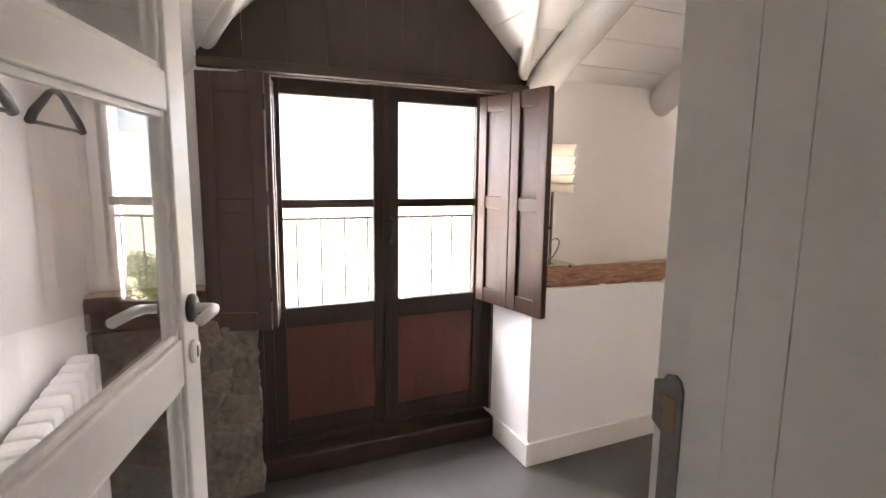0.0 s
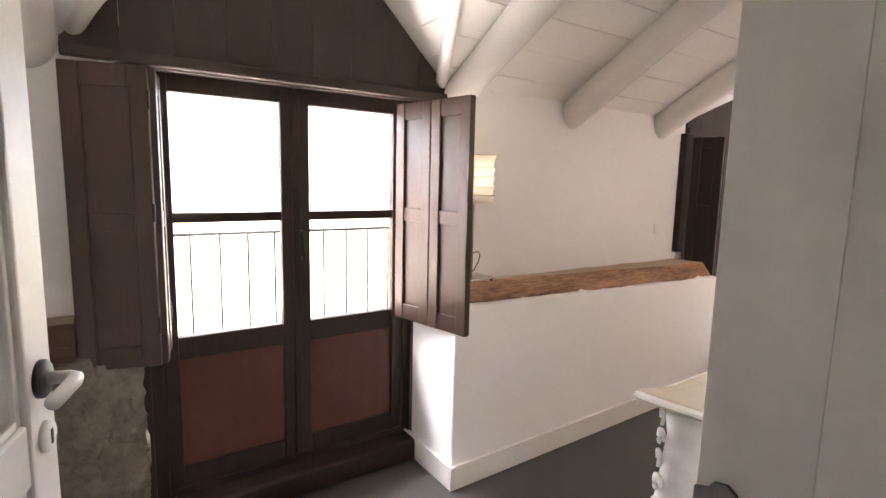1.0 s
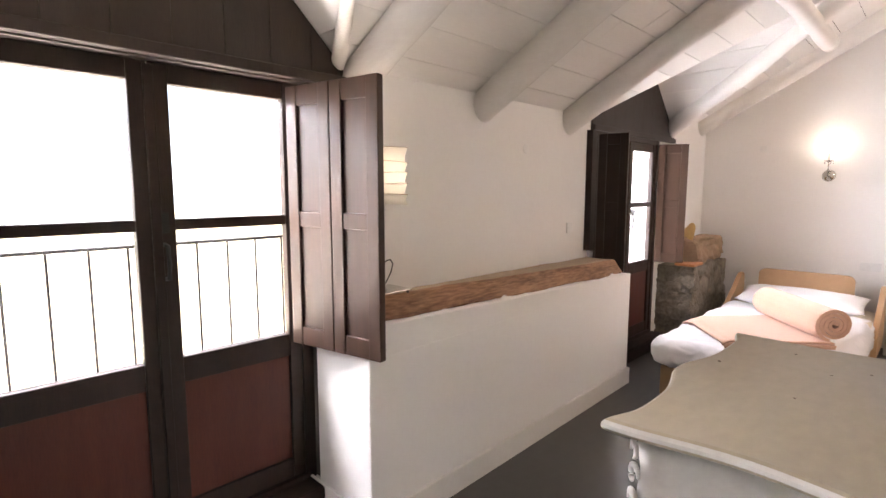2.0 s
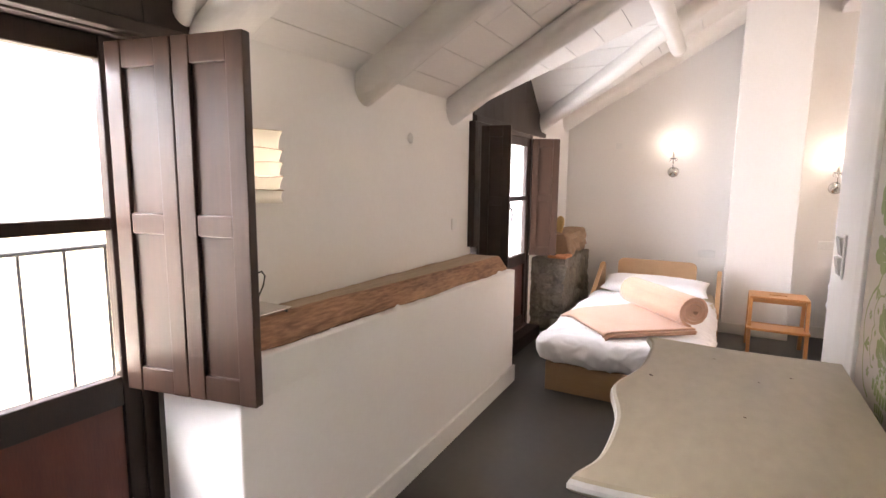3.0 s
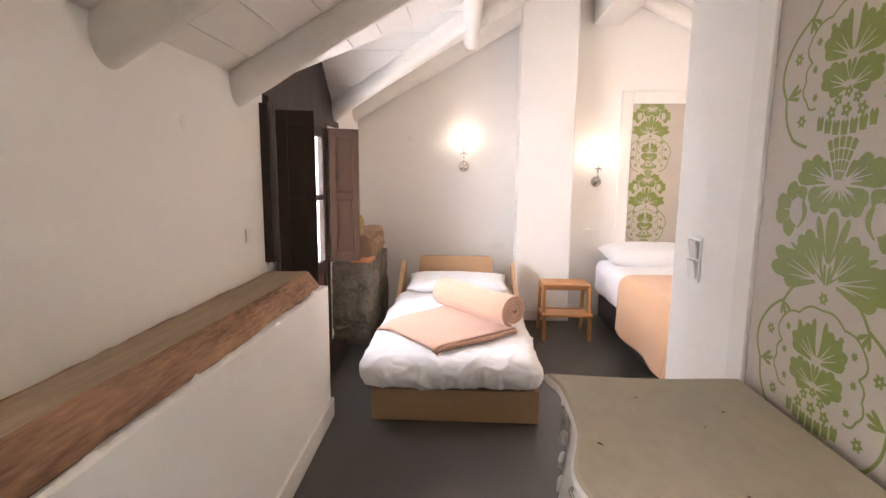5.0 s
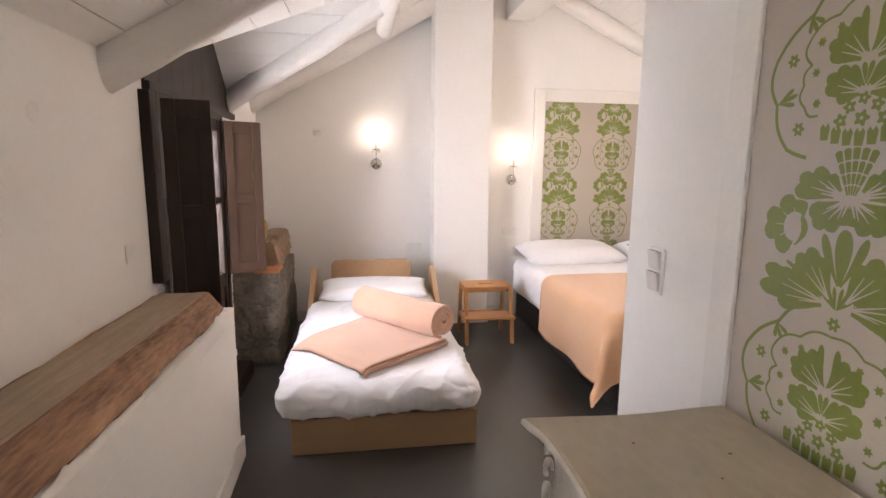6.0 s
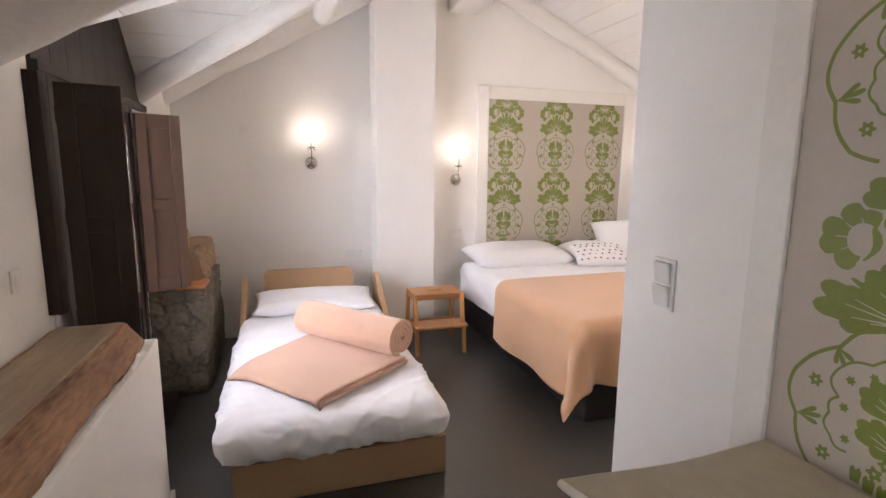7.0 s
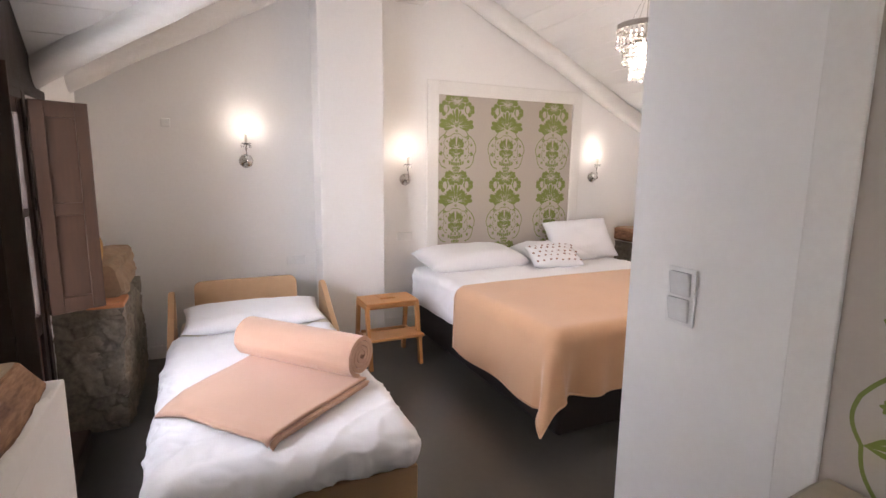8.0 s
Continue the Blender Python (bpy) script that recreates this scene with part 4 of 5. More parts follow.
for i, (z0, z1) in enumerate(((0.16, 0.35), (0.37, 0.56), (0.58, 0.78))):
    b = bmesh.new()

    def face(u, v, z0=z0, z1=z1):
        x = 1.72 + 0.74 * u
        return Vector((x, front(x, 0.026 + 0.01 * abs(v - 0.5)), z0 + (z1 - z0) * v))
    sheet(b, face, 26, 6)
    drawer = part("drawer", b, DRESSERWHITE, DR, "", True)
    for x in (1.88, 2.27):
        k = bmesh.new()
        y = front(x, 0.02)
        tube(k, [(x - 0.04, y, (z0 + z1) / 2), (x - 0.03, y + 0.02, (z0 + z1) / 2 - 0.01), (x + 0.03, y + 0.02, (z0 + z1) / 2 - 0.01), (x + 0.04, y, (z0 + z1) / 2)], 0.005, 8)
        part("handle", k, CHROME, drawer, "", True)
for lx, ly in ((1.66, 1.31), (2.52, 1.31), (1.68, 0.88), (2.50, 0.88)):
    b = bmesh.new()
    o = 1 if lx < 2 else -1
    tube(b, [(lx - 0.01 * o, ly, 0.20), (lx - 0.015 * o, ly + 0.01, 0.12), (lx + 0.005 * o, ly, 0.06), (lx - 0.02 * o, ly + 0.012, 0.012), (lx - 0.025 * o, ly + 0.014, 0.0)], [0.045, 0.036, 0.024, 0.022, 0.026], 14)
    part("leg", b, DRESSERWHITE, DR, "", True)
for o, cx in ((1, 1.632), (-1, 2.545)):
    for k, (dz, r, sw) in enumerate(((0.775, 0.010, 1), (0.72, 0.012, -1), (0.655, 0.014, 1), (0.585, 0.016, -1), (0.51, 0.017, 1), (0.44, 0.015, -1), (0.38, 0.013, 1))):
        b = bmesh.new()
        pts, rad = [], []
        for q in range(14):
            a = q / 13 * 4.6
            rr = 0.040 * (1 - q / 16)
            x = cx - o * 0.012 + o * 0.5 * max(0, rr * math.cos(a) * sw)
            pts.append((x, front(cx, 0.040) - 0.004 + rr * 0.35 * math.cos(a) * sw, dz + rr * math.sin(a)))
            rad.append(r * (0.28 + 0.36 * math.sin(math.pi * (q + 1) / 15)))
        tube(b, pts, rad, 8)
        part("scroll", b, DRESSERWHITE, DR, "carved acanthus scroll", True)

rnd = random.Random(8)
for x, y, r in ((2.19, 1.322, 0.005), (2.02, 1.10, 0.0025), (2.36, 0.98, 0.003), (2.43, 1.17, 0.0025), (2.28, 1.06, 0.002)):
    b = bmesh.new()
    a = rnd.uniform(0, 3.1)
    prism(b, [(x + r * (1.6 * math.cos(k * math.tau / 9) * math.cos(a) - math.sin(k * math.tau / 9) * math.sin(a)) * rnd.uniform(0.7, 1.2), y + r * (1.6 * math.cos(k * math.tau / 9) * math.sin(a) + 0.5 * math.sin(k * math.tau / 9) * math.cos(a))) for k in range(9)], 0.8538, 0.8546)
    part("dent", b, DARKTIMBER, DR, "small dark dent")

# ---- soft things ----


def soft_box(lo, hi, r, cell=0.05, puff=0.0, wr=0.0, wscale=5.0, seed=0):
    """A rounded soft block with puffed faces and wrinkles."""
    bm = bmesh.new()
    size = Vector([hi[i] - lo[i] for i in range(3)])
    mid = Vector([(hi[i] + lo[i]) / 2 for i in range(3)])
    n = [max(2, int(size[i] / cell)) for i in range(3)]
    index = {}

    def vert(p):
        key = tuple(round(c, 5) for c in p)
        if key not in index:
            index[key] = bm.verts.new(p)
        return index[key]
    for ax in range(3):
        u, v = [i for i in range(3) if i != ax]
        for sg in (-0.5, 0.5):
            for i in range(n[u]):
                for j in range(n[v]):
                    quad = []
                    for di, dj in ((0, 0), (1, 0), (1, 1), (0, 1)):
                        p = [0, 0, 0]
                        p[ax], p[u], p[v] = sg, (i + di) / n[u] - 0.5, (j + dj) / n[v] - 0.5
                        quad.append(vert(p))
                    bm.faces.new(quad)
    for vtx in bm.verts:
        q = Vector([vtx.co[i] * size[i] for i in range(3)])
        inner = Vector([max(-(size[i] / 2 - r), min(size[i] / 2 - r, q[i])) for i in range(3)])
        d = q - inner
        if d.length > 1e-6:
            d = d.normalized() * r
        q = inner + d
        fx, fy = 1 - (2 * vtx.co.x) ** 2, 1 - (2 * vtx.co.y) ** 2
        q.z += puff * fx * fy * (1 if vtx.co.z > 0 else 0.0)
        w = noise.noise(q * wscale + Vector((seed, 0, 0))) * wr * 0.5
        ridged = (1 - abs(noise.noise(Vector((q.x * 2.2 + seed, q.y * 3.4 + q.x, q.z * 5))))) ** 10 * wr * 0.55
        ridged += (1 - abs(noise.noise(Vector((q.x * 4 + q.z * 6, q.y * 7 + q.x * 3, q.z * 4 + seed + 20))))) ** 12 * wr * 0.40
        ridged -= (1 - abs(noise.noise(Vector((q.x * 9 + q.y * 2, q.y * 5 - q.x * 3, q.z * 12 + seed + 40))))) ** 14 * wr * 0.25
        q += (d.normalized() if d.length > 1e-6 else Vector((0, 0, 1))) * (w + ridged)
        vtx.co = q + mid
    return bm


def pillow_mesh(w, d, h, seed=0, n=22):
    """A pillow lying flat, w by d, h thick, with pinched corners."""
    bm = bmesh.new()
    for sg in (1, -1):
        def f(u, v):
            x, y = 2 * u - 1, 2 * v - 1
            t = max(0.0, (1 - x ** 4)) ** 0.6 * max(0.0, (1 - y ** 4)) ** 0.6
            pin = 1 - 0.06 * (1 - abs(x) ** 2) * abs(y) ** 3
            p = Vector((x * w / 2 * (1 - 0.05 * (1 - y * y) * abs(x) ** 3), y * d / 2 * pin, sg * h / 2 * t))
            p.z += 0.016 * noise.noise(Vector((x * 2.2 + seed, y * 2.2, sg))) * t + 0.007 * noise.noise(Vector((x * 6 + seed, y * 6, sg))) * t
            return p
        sheet(bm, f, n, n)
    bmesh.ops.remove_doubles(bm, verts=bm.verts, dist=0.0008)
    return bm


# ---- single bed ----
B1 = thing("single_bed", (0, 0, 0), "single bed with brown board base, birch headboard and white bedding", "bed")
part("base", boxes(((3.93, 1.185, 0.0), (5.95, 2.155, 0.195)), bevel=0.006), BEDSIDE, B1, "light brown board base")
part("mattress", soft_box((3.95, 1.20, 0.195), (5.93, 2.14, 0.34), 0.05, 0.12), LINEN, B1, "white mattress", True)
DV = soft_box((3.865, 1.175, 0.205), (5.60, 2.225, 0.385), 0.09, 0.0125, 0.022, 0.022, 5.0, 3)
for v in DV.verts:
    # gathers that hang down the foot and the sides
    low = max(0.0, min(1.0, (0.40 - v.co.z) / 0.15))
    if low > 0:
        out = Vector((v.co.x - 4.75, v.co.y - 1.70, 0))
        run = v.co.y * 1.0 + v.co.x * 0.9
        fold = math.sin(run * 41 + 3 * noise.noise(v.co * 4)) * (0.5 + noise.noise(Vector((run * 5, 3, 1)))) * 0.007
        fold += (1 - abs(noise.noise(Vector((v.co.x * 11, v.co.y * 11, v.co.z * 5))))) ** 9 * 0.014
        v.co += out.normalized() * fold * low
        v.co.z += 0.012 * noise.noise(Vector((run * 6, 8, 2))) * low * (v.co.z < 0.26)
part("duvet", DV, LINEN, B1, "puffy white duvet", True)
part("sheet", soft_box((5.36, 1.19, 0.28), (5.94, 2.16, 0.385), 0.04, 0.05, 0.0, 0.006, 6, 9), material("cream_sheet", (0.70, 0.63, 0.52), rough=0.9, fine=150, bump=0.1), B1, "cream fitted sheet", True)
b = bmesh.new()
arc = [(1.36, 0.0), (1.36, 0.60)] + [(1.36 + 0.06 * (1 - math.cos(a)), 0.60 + 0.05 * math.sin(a)) for a in [radians(15 * k) for k in range(1, 7)]]
arc += [(2.065 - 0.06 * (1 - math.cos(a)), 0.60 + 0.05 * math.sin(a)) for a in [radians(90 - 15 * k) for k in range(0, 6)]] + [(2.065, 0.60), (2.065, 0.0)]
prism(b, arc, 5.955, 5.985, Matrix(((0, 0, 1, 0), (1, 0, 0, 0), (0, 1, 0, 0.0), (0, 0, 0, 1))))
part("headboard", b, BIRCH, B1, "rounded birch headboard")
for y in (1.172, 2.205):
    b = bmesh.new()
    pts = [(5.985, 0.10), (5.985, 0.555), (5.97, 0.585), (5.94, 0.60), (5.90, 0.598), (5.85, 0.57), (5.74, 0.495), (5.60, 0.41), (5.48, 0.345), (5.43, 0.315), (5.405, 0.28), (5.40, 0.24), (5.40, 0.10)]
    prism(b, pts, y - 0.019, y + 0.019, Matrix(((1, 0, 0, 0), (0, 0, 1, 0), (0, 1, 0, 0), (0, 0, 0, 1))))
    bmesh.ops.bevel(b, geom=[e for e in b.edges], offset=0.006, segments=2, affect="EDGES")
    part("side_rail", b, BIRCH, B1, "curved birch side rail")
P1 = tagged(finish("pillow", pillow_mesh(0.90, 0.40, 0.12, 1), LINEN, True), "white pillow on the single bed", "pillow", group="pillows")
P1.matrix_basis = pose(5.68, 1.69, 0.455, -9, 0, 90)

# rolled and folded blanket
BL = thing("folded_blanket", (4.40, 1.75, 0.407), "peach wool blanket, half rolled up, on the single bed", "blanket")
NC, LC, RA, RB = Vector((-0.440, 0.045)), Vector((0.060, 0.463)), Vector((0.545, 0.020)), Vector((-0.035, -0.465))


def bed_z(x, y):
    """Height of the duvet under the blanket, from the blanket's own origin."""
    x, y = x + 4.40, y + 1.75
    return -0.005 - 0.9 * max(0, 3.98 - x) - 0.35 * max(0, y - 2.10) - 0.3 * max(0, 1.27 - y)


for k in range(3):
    b = bmesh.new()

    def fold(u, v, k=k):
        p = NC.lerp(LC, u).lerp(RB.lerp(RA, u), v)
        p = p + (LC - NC) * (-0.016, -0.026, 0.0)[k] * (1 - u) + (RB - NC) * 0.014 * (2 - k) * (1 - v)
        return Vector((p.x, p.y, bed_z(p.x, p.y) + 0.013 + 0.0135 * k + 0.005 * noise.noise(Vector((u * 3, v * 3, 0.4 * k))) - 0.012 * (max(0.0, u - 0.9) + max(0.0, 0.1 - v)) * 4 * k))
    sheet(b, fold, 40, 40, 0.0115)
    part("fold", b, WOOL, BL, "", True)
axis = (RA - RB).normalized()
across = Vector((axis.y, -axis.x))
b = bmesh.new()
turns, steps = 3.72, 420
cx = Vector((0.281, -0.214))
inner, outer = [], []
for i in range(steps + 1):
    a = i / steps * turns * math.tau
    r = 0.001 + 0.095 * (i / steps) + 0.0025 * noise.noise(Vector((3 * math.cos(a), 3 * math.sin(a), i / steps * 4)))
    inner.append((r * math.cos(a), r * math.sin(a) * 0.93))
    outer.append(((r + 0.0215) * math.cos(a), (r + 0.0215) * math.sin(a) * 0.93))
half = 0.372
for s0, s1 in ((-half, half),):
    va = [[b.verts.new(Vector((cx.x + axis.x * s + across.x * q[0], cx.y + axis.y * s + across.y * q[0], 0.137 + q[1]))) for q in ring] for ring in (inner, outer) for s in (s0, s1)]
    for i in range(steps):
        b.faces.new((va[0][i], va[0][i + 1], va[1][i + 1], va[1][i]))
        b.faces.new((va[2][i + 1], va[2][i], va[3][i], va[3][i + 1]))
        b.faces.new((va[0][i + 1], va[0][i], va[2][i], va[2][i + 1]))
        b.faces.new((va[1][i], va[1][i + 1], va[3][i + 1], va[3][i]))
part("roll", b, WOOL, BL, "tight spiral roll")

# ---- double bed ----
B2 = thing("double_bed", (0, 0, 0), "double bed with dark divan base and white bedding", "bed")
part("base", boxes(((4.15, -1.68, 0.0), (6.29, 0.262, 0.28)), bevel=0.02), DIVAN, B2, "dark brown fabric divan base")
part("mattress", soft_box((4.13, -1.70, 0.28), (6.29, 0.28, 0.52), 0.05, 0.15), LINEN, B2, "white mattress", True)
part("duvet", soft_box((4.10, -1.76, 0.27), (6.20, 0.335, 0.600), 0.075, 0.020, 0.02, 0.017, 4.5, 11), LINEN, B2, "white duvet with soft creases", True)
BT = thing("bed_throw", (4.15, 0.30, 0.615), "tan wool throw draped over the foot of the double bed", "blanket")
b = bmesh.new()


def throw(u, v):
    """Flat over the bed, then down the foot and the side; at the corner it stands out in a fold."""
    sx = -0.42 + 1.46 * u          # along the bed, negative hangs over the foot
    sy = 0.49 - 2.35 * v           # across, positive hangs over the side
    R = 0.092
    dx, dy = max(0.0, -sx), max(0.0, sy)
    drop = math.hypot(dx, dy)
    z = 0.025 + 0.006 * noise.noise(Vector((sx * 3, sy * 3, 2))) + 0.018 * max(0, -sy) * max(0, 1.6 + sy) * 0.6
    x, y = max(sx, 0.0), min(sy, 0.0)
    if drop > 0:
        th = math.atan2(dy, dx)
        bend = min(drop / R, math.pi / 2)
        fall = max(0.0, drop - R * math.pi / 2)
        ripple = 0.020 * math.sin(sx * 9 + 0.6) * (dy > 0) + 0.024 * math.sin(sy * 10 + 0.5) * (dx > 0)
        corner = math.sin(2 * th) ** 2 if dx > 0 and dy > 0 else 0.0
        out = R * math.sin(bend) + fall * (0.05 + 0.34 * corner + 0.10 * math.cos(6 * th) * corner) + ripple * fall / 0.4
        if dx > 0 and sy < 0.1:
            out += fall * (0.16 * math.exp(-((sy + 0.20) / 0.07) ** 2) - 0.20 * math.exp(-((sy + 0.06) / 0.05) ** 2))
        x -= out * math.cos(th)
        y += out * math.sin(th)
        z -= R * (1 - math.cos(bend)) + fall * (1 - 0.20 * corner)
    return Vector((x, y, max(z, -0.60)))


sheet(b, throw, 70, 110, 0.006)
part("cloth", b, WOOLTAN, BT, "", True)
for run in ([(0.0, k / 90) for k in range(91)], [(k / 70, 0.0) for k in range(71)], [(1.0, k / 90) for k in range(91)]):
    b = bmesh.new()
    tube(b, [throw(*q) - Vector((0, 0, 0.003)) for q in run], 0.0055, 6)
    part("hem", b, WOOLHEM, BT, "stitched edge of the throw", True)
pl = [((6.02, -0.18, 0.675), (0.98, 0.52, 0.20), (-6, 0, 90), 2, "white pillow flat on the double bed"), ((6.02, -1.16, 0.675), (0.90, 0.48, 0.17), (-6, 0, 90), 5, "white pillow flat on the double bed"),
      ((5.97, -1.36, 0.79), (0.66, 0.46, 0.19), (-48, 4, 74), 7, "white square pillow propped against another pillow")]
for loc, (w, d, h), (rx, ry, rz), sd, lab in pl:
    p = tagged(finish("pillow", pillow_mesh(w, d, h, sd), LINEN, True), lab, "pillow", group="pillows")
    p.matrix_basis = pose(*loc, rx, ry, rz)
CU = thing("cushion", (5.72, -0.82, 0.675), "small white cushion with brown printed spots on the double bed", "cushion", rz=76)
CU.matrix_basis = pose(5.66, -0.82, 0.705, -26, 0, 78)
part("cover", pillow_mesh(0.48, 0.30, 0.12, 13), LINEN, CU, "", True)
rnd = random.Random(4)
for i in range(8):
    for j in range(5):
        x, y = -0.2 + i * 0.057 + (0.028 if j % 2 else 0), -0.11 + j * 0.055
        if abs(x) > 0.21:
            continue
        ux, uy = x / 0.24, y / 0.15
        t = max(0, 1 - ux ** 4) ** 0.6 * max(0, 1 - uy ** 4) ** 0.6
        zz = 0.06 * t + 0.016 * noise.noise(Vector((ux * 2.2 + 13, uy * 2.2, 1))) * t + 0.007 * noise.noise(Vector((ux * 6 + 13, uy * 6, 1))) * t
        d = bmesh.new()
        lathe(d, [(0.010, -0.003), (0.010, 0.0015), (0.004, 0.0025)], (x + rnd.uniform(-0.004, 0.004), y, zz), 8)
        part("spot", d, SPOTS, CU)

# ---- step stool ----
ST = thing("step_stool", (5.43, 0.735, 0.0), "oiled wooden two-step stool with a hand slot beside the bed", "stool")
part("top", boxes(((0.09, -0.205, 0.460), (0.36, -0.062, 0.480)), ((0.09, 0.062, 0.460), (0.36, 0.205, 0.480)), ((0.09, -0.062, 0.460), (0.20, 0.062, 0.480)), ((0.235, -0.062, 0.460), (0.36, 0.062, 0.480)), bevel=0.003), PINE, ST, "flat top with hand slot")
part("step", boxes(((0.0, -0.215, 0.215), (0.20, 0.215, 0.236)), bevel=0.004), PINE, ST)
for sg in (-1, 1):
    for pts, nm in ((((0.005, 0.0), (0.045, 0.0), (0.075, 0.215), (0.035, 0.215)), "front_leg"), (((0.06, 0.236), (0.10, 0.236), (0.135, 0.46), (0.095, 0.46)), "upper_leg"), (((0.38, 0.0), (0.42, 0.0), (0.355, 0.46), (0.315, 0.46)), "rear_leg")):
        b = bmesh.new()
        y0 = sg * 0.195
        prism(b, pts, y0 - 0.013, y0 + 0.013, Matrix(((1, 0, 0, 0), (0, 0, 1, 0), (0, 1, 0, 0), (0, 0, 0, 1))))
        part(nm, b, PINE, ST)
    part("side_rail", boxes(((0.12, sg * 0.195 - 0.009, 0.425), (0.33, sg * 0.195 + 0.009, 0.458)), bevel=0.002), PINE, ST)
    part("lower_rail", boxes(((0.07, sg * 0.195 - 0.009, 0.17), (0.37, sg * 0.195 + 0.009, 0.205)), bevel=0.002), PINE, ST)
part("front_rail", boxes(((0.125, -0.18, 0.425), (0.14, 0.18, 0.458)), bevel=0.002), PINE, ST)
part("cross_rail", boxes(((0.33, -0.18, 0.18), (0.345, 0.18, 0.21)), bevel=0.002), PINE, ST)

# ---- wall lamps ----


def sconce(loc):
    s = thing("wall_lamp", loc, "small silver wall lamp with a lit candle bulb", "wall lamp", group="wall lamps")
    b = bmesh.new()
    lathe(b, [(0.050, 0.0), (0.052, 0.008), (0.042, 0.017), (0.014, 0.024), (0.006, 0.03)], (0, 0, 0), 24, Matrix.Rotation(radians(-90), 4, "Y"))
    part("back_plate", b, CHROME, s, "silver back plate", True)
    b = bmesh.new()
    tube(b, [(-0.02, 0, 0), (-0.06, 0, -0.028), (-0.095, 0, -0.005), (-0.085, 0, 0.05), (-0.075, 0, 0.09), (-0.085, 0, 0.125)], [0.007, 0.006, 0.006, 0.006, 0.006, 0.007], 10)
    part("arm", b, CHROME, s, "curved silver arm", True)
    b = bmesh.new()
    lathe(b, [(0.008, 0.118), (0.032, 0.130), (0.036, 0.136), (0.012, 0.134)], (-0.085, 0, 0), 20)
    part("drip_dish", b, CRYSTAL, s, "clear glass dish", True)
    b = bmesh.new()
    lathe(b, [(0.010, 0.134), (0.010, 0.205)], (-0.085, 0, 0), 14)
    part("candle", b, CERAMIC, s, "", True)
    b = bmesh.new()
    lathe(b, [(0.007, 0.205), (0.013, 0.225), (0.014, 0.240), (0.008, 0.262), (0.001, 0.28)], (-0.085, 0, 0), 14)
    part("bulb", b, BULB, s, "lit candle bulb", True)
    for k in range(5):
        a = k * math.tau / 5
        b = bmesh.new()
        lathe(b, [(0.001, 0), (0.006, 0.012), (0.001, 0.03)], (-0.085 + 0.034 * math.cos(a), 0.034 * math.sin(a), 0.10), 6)
        part("crystal_drop", b, CRYSTAL, s)
    lamp("wall_lamp_light", "POINT", Matrix.Translation((loc[0] - 0.17, loc[1], loc[2] + 0.31)), SCONCE_W, (1.0, 0.92, 0.80), radius=0.05)
    return s


SCONCE_W = 0.42
sconce((FAR, 1.652, 1.50))
sconce((FAR, 0.338, 1.36))
sconce((FAR, -1.774, 1.385))

# ---- chandelier ----
CH = thing("chandelier", (4.42, -0.46, 2.0), "small lit crystal chandelier with three tiers on a wire", "chandelier")
for r, z0, z1 in ((0.165, 0.285, 0.315), (0.125, 0.19, 0.20), (0.082, 0.10, 0.11)):
    b = bmesh.new()
    rings = [[b.verts.new((q * math.cos(k * math.tau / 36), q * math.sin(k * math.tau / 36), z)) for k in range(36)] for q, z in ((r, z0), (r + 0.004, z0), (r + 0.004, z1), (r, z1))]
    for i in range(4):
        u, v = rings[i], rings[(i + 1) % 4]
        for k in range(36):
            b.faces.new((u[k], u[(k + 1) % 36], v[(k + 1) % 36], v[k]))
    part("ring", b, CHROME, CH, "tarnished silver ring")
for r, zt, count, rows in ((0.165, 0.285, 34, 4), (0.125, 0.19, 26, 4), (0.082, 0.10, 18, 4)):
    b = bmesh.new()
    for k in range(count):
        a = k * math.tau / count
        for j in range(rows):
            s = 0.0075 if j < rows - 1 else 0.011
            z = zt - 0.012 - j * 0.024
            lathe(b, [(0.0008, -s * 1.4), (s * 0.8, -s * 0.2), (0.0008, s * 1.2)], (r * math.cos(a), r * math.sin(a), z), 5)
    tagged(part("crystal_tier", b, CRYSTAL, CH, "tier of hanging crystal drops"), kind="stuff")
for k in range(3):
    a = k * math.tau / 3
    b = bmesh.new()
    lathe(b, [(0.006, 0.14), (0.016, 0.17), (0.016, 0.19), (0.004, 0.225)], (0.04 * math.cos(a), 0.04 * math.sin(a), 0), 14)
    part("bulb", b, CHANDBULB, CH, "lit candle bulb", True)
b = bmesh.new()
tube(b, [(0, 0, 0.20), (0, 0, 0.93)], 0.003, 6)
for k in range(3):
    a = k * math.tau / 3
    tube(b, [(0.165 * math.cos(a), 0.165 * math.sin(a), 0.31), (0, 0, 0.52)], 0.0015, 5)
part("wire", b, CHROME, CH)
lamp("chandelier_light", "POINT", Matrix.Translation((4.42, -0.46, 2.10)), 12.0, (1.0, 0.88, 0.74), radius=0.08)

# ---- papered panels ----


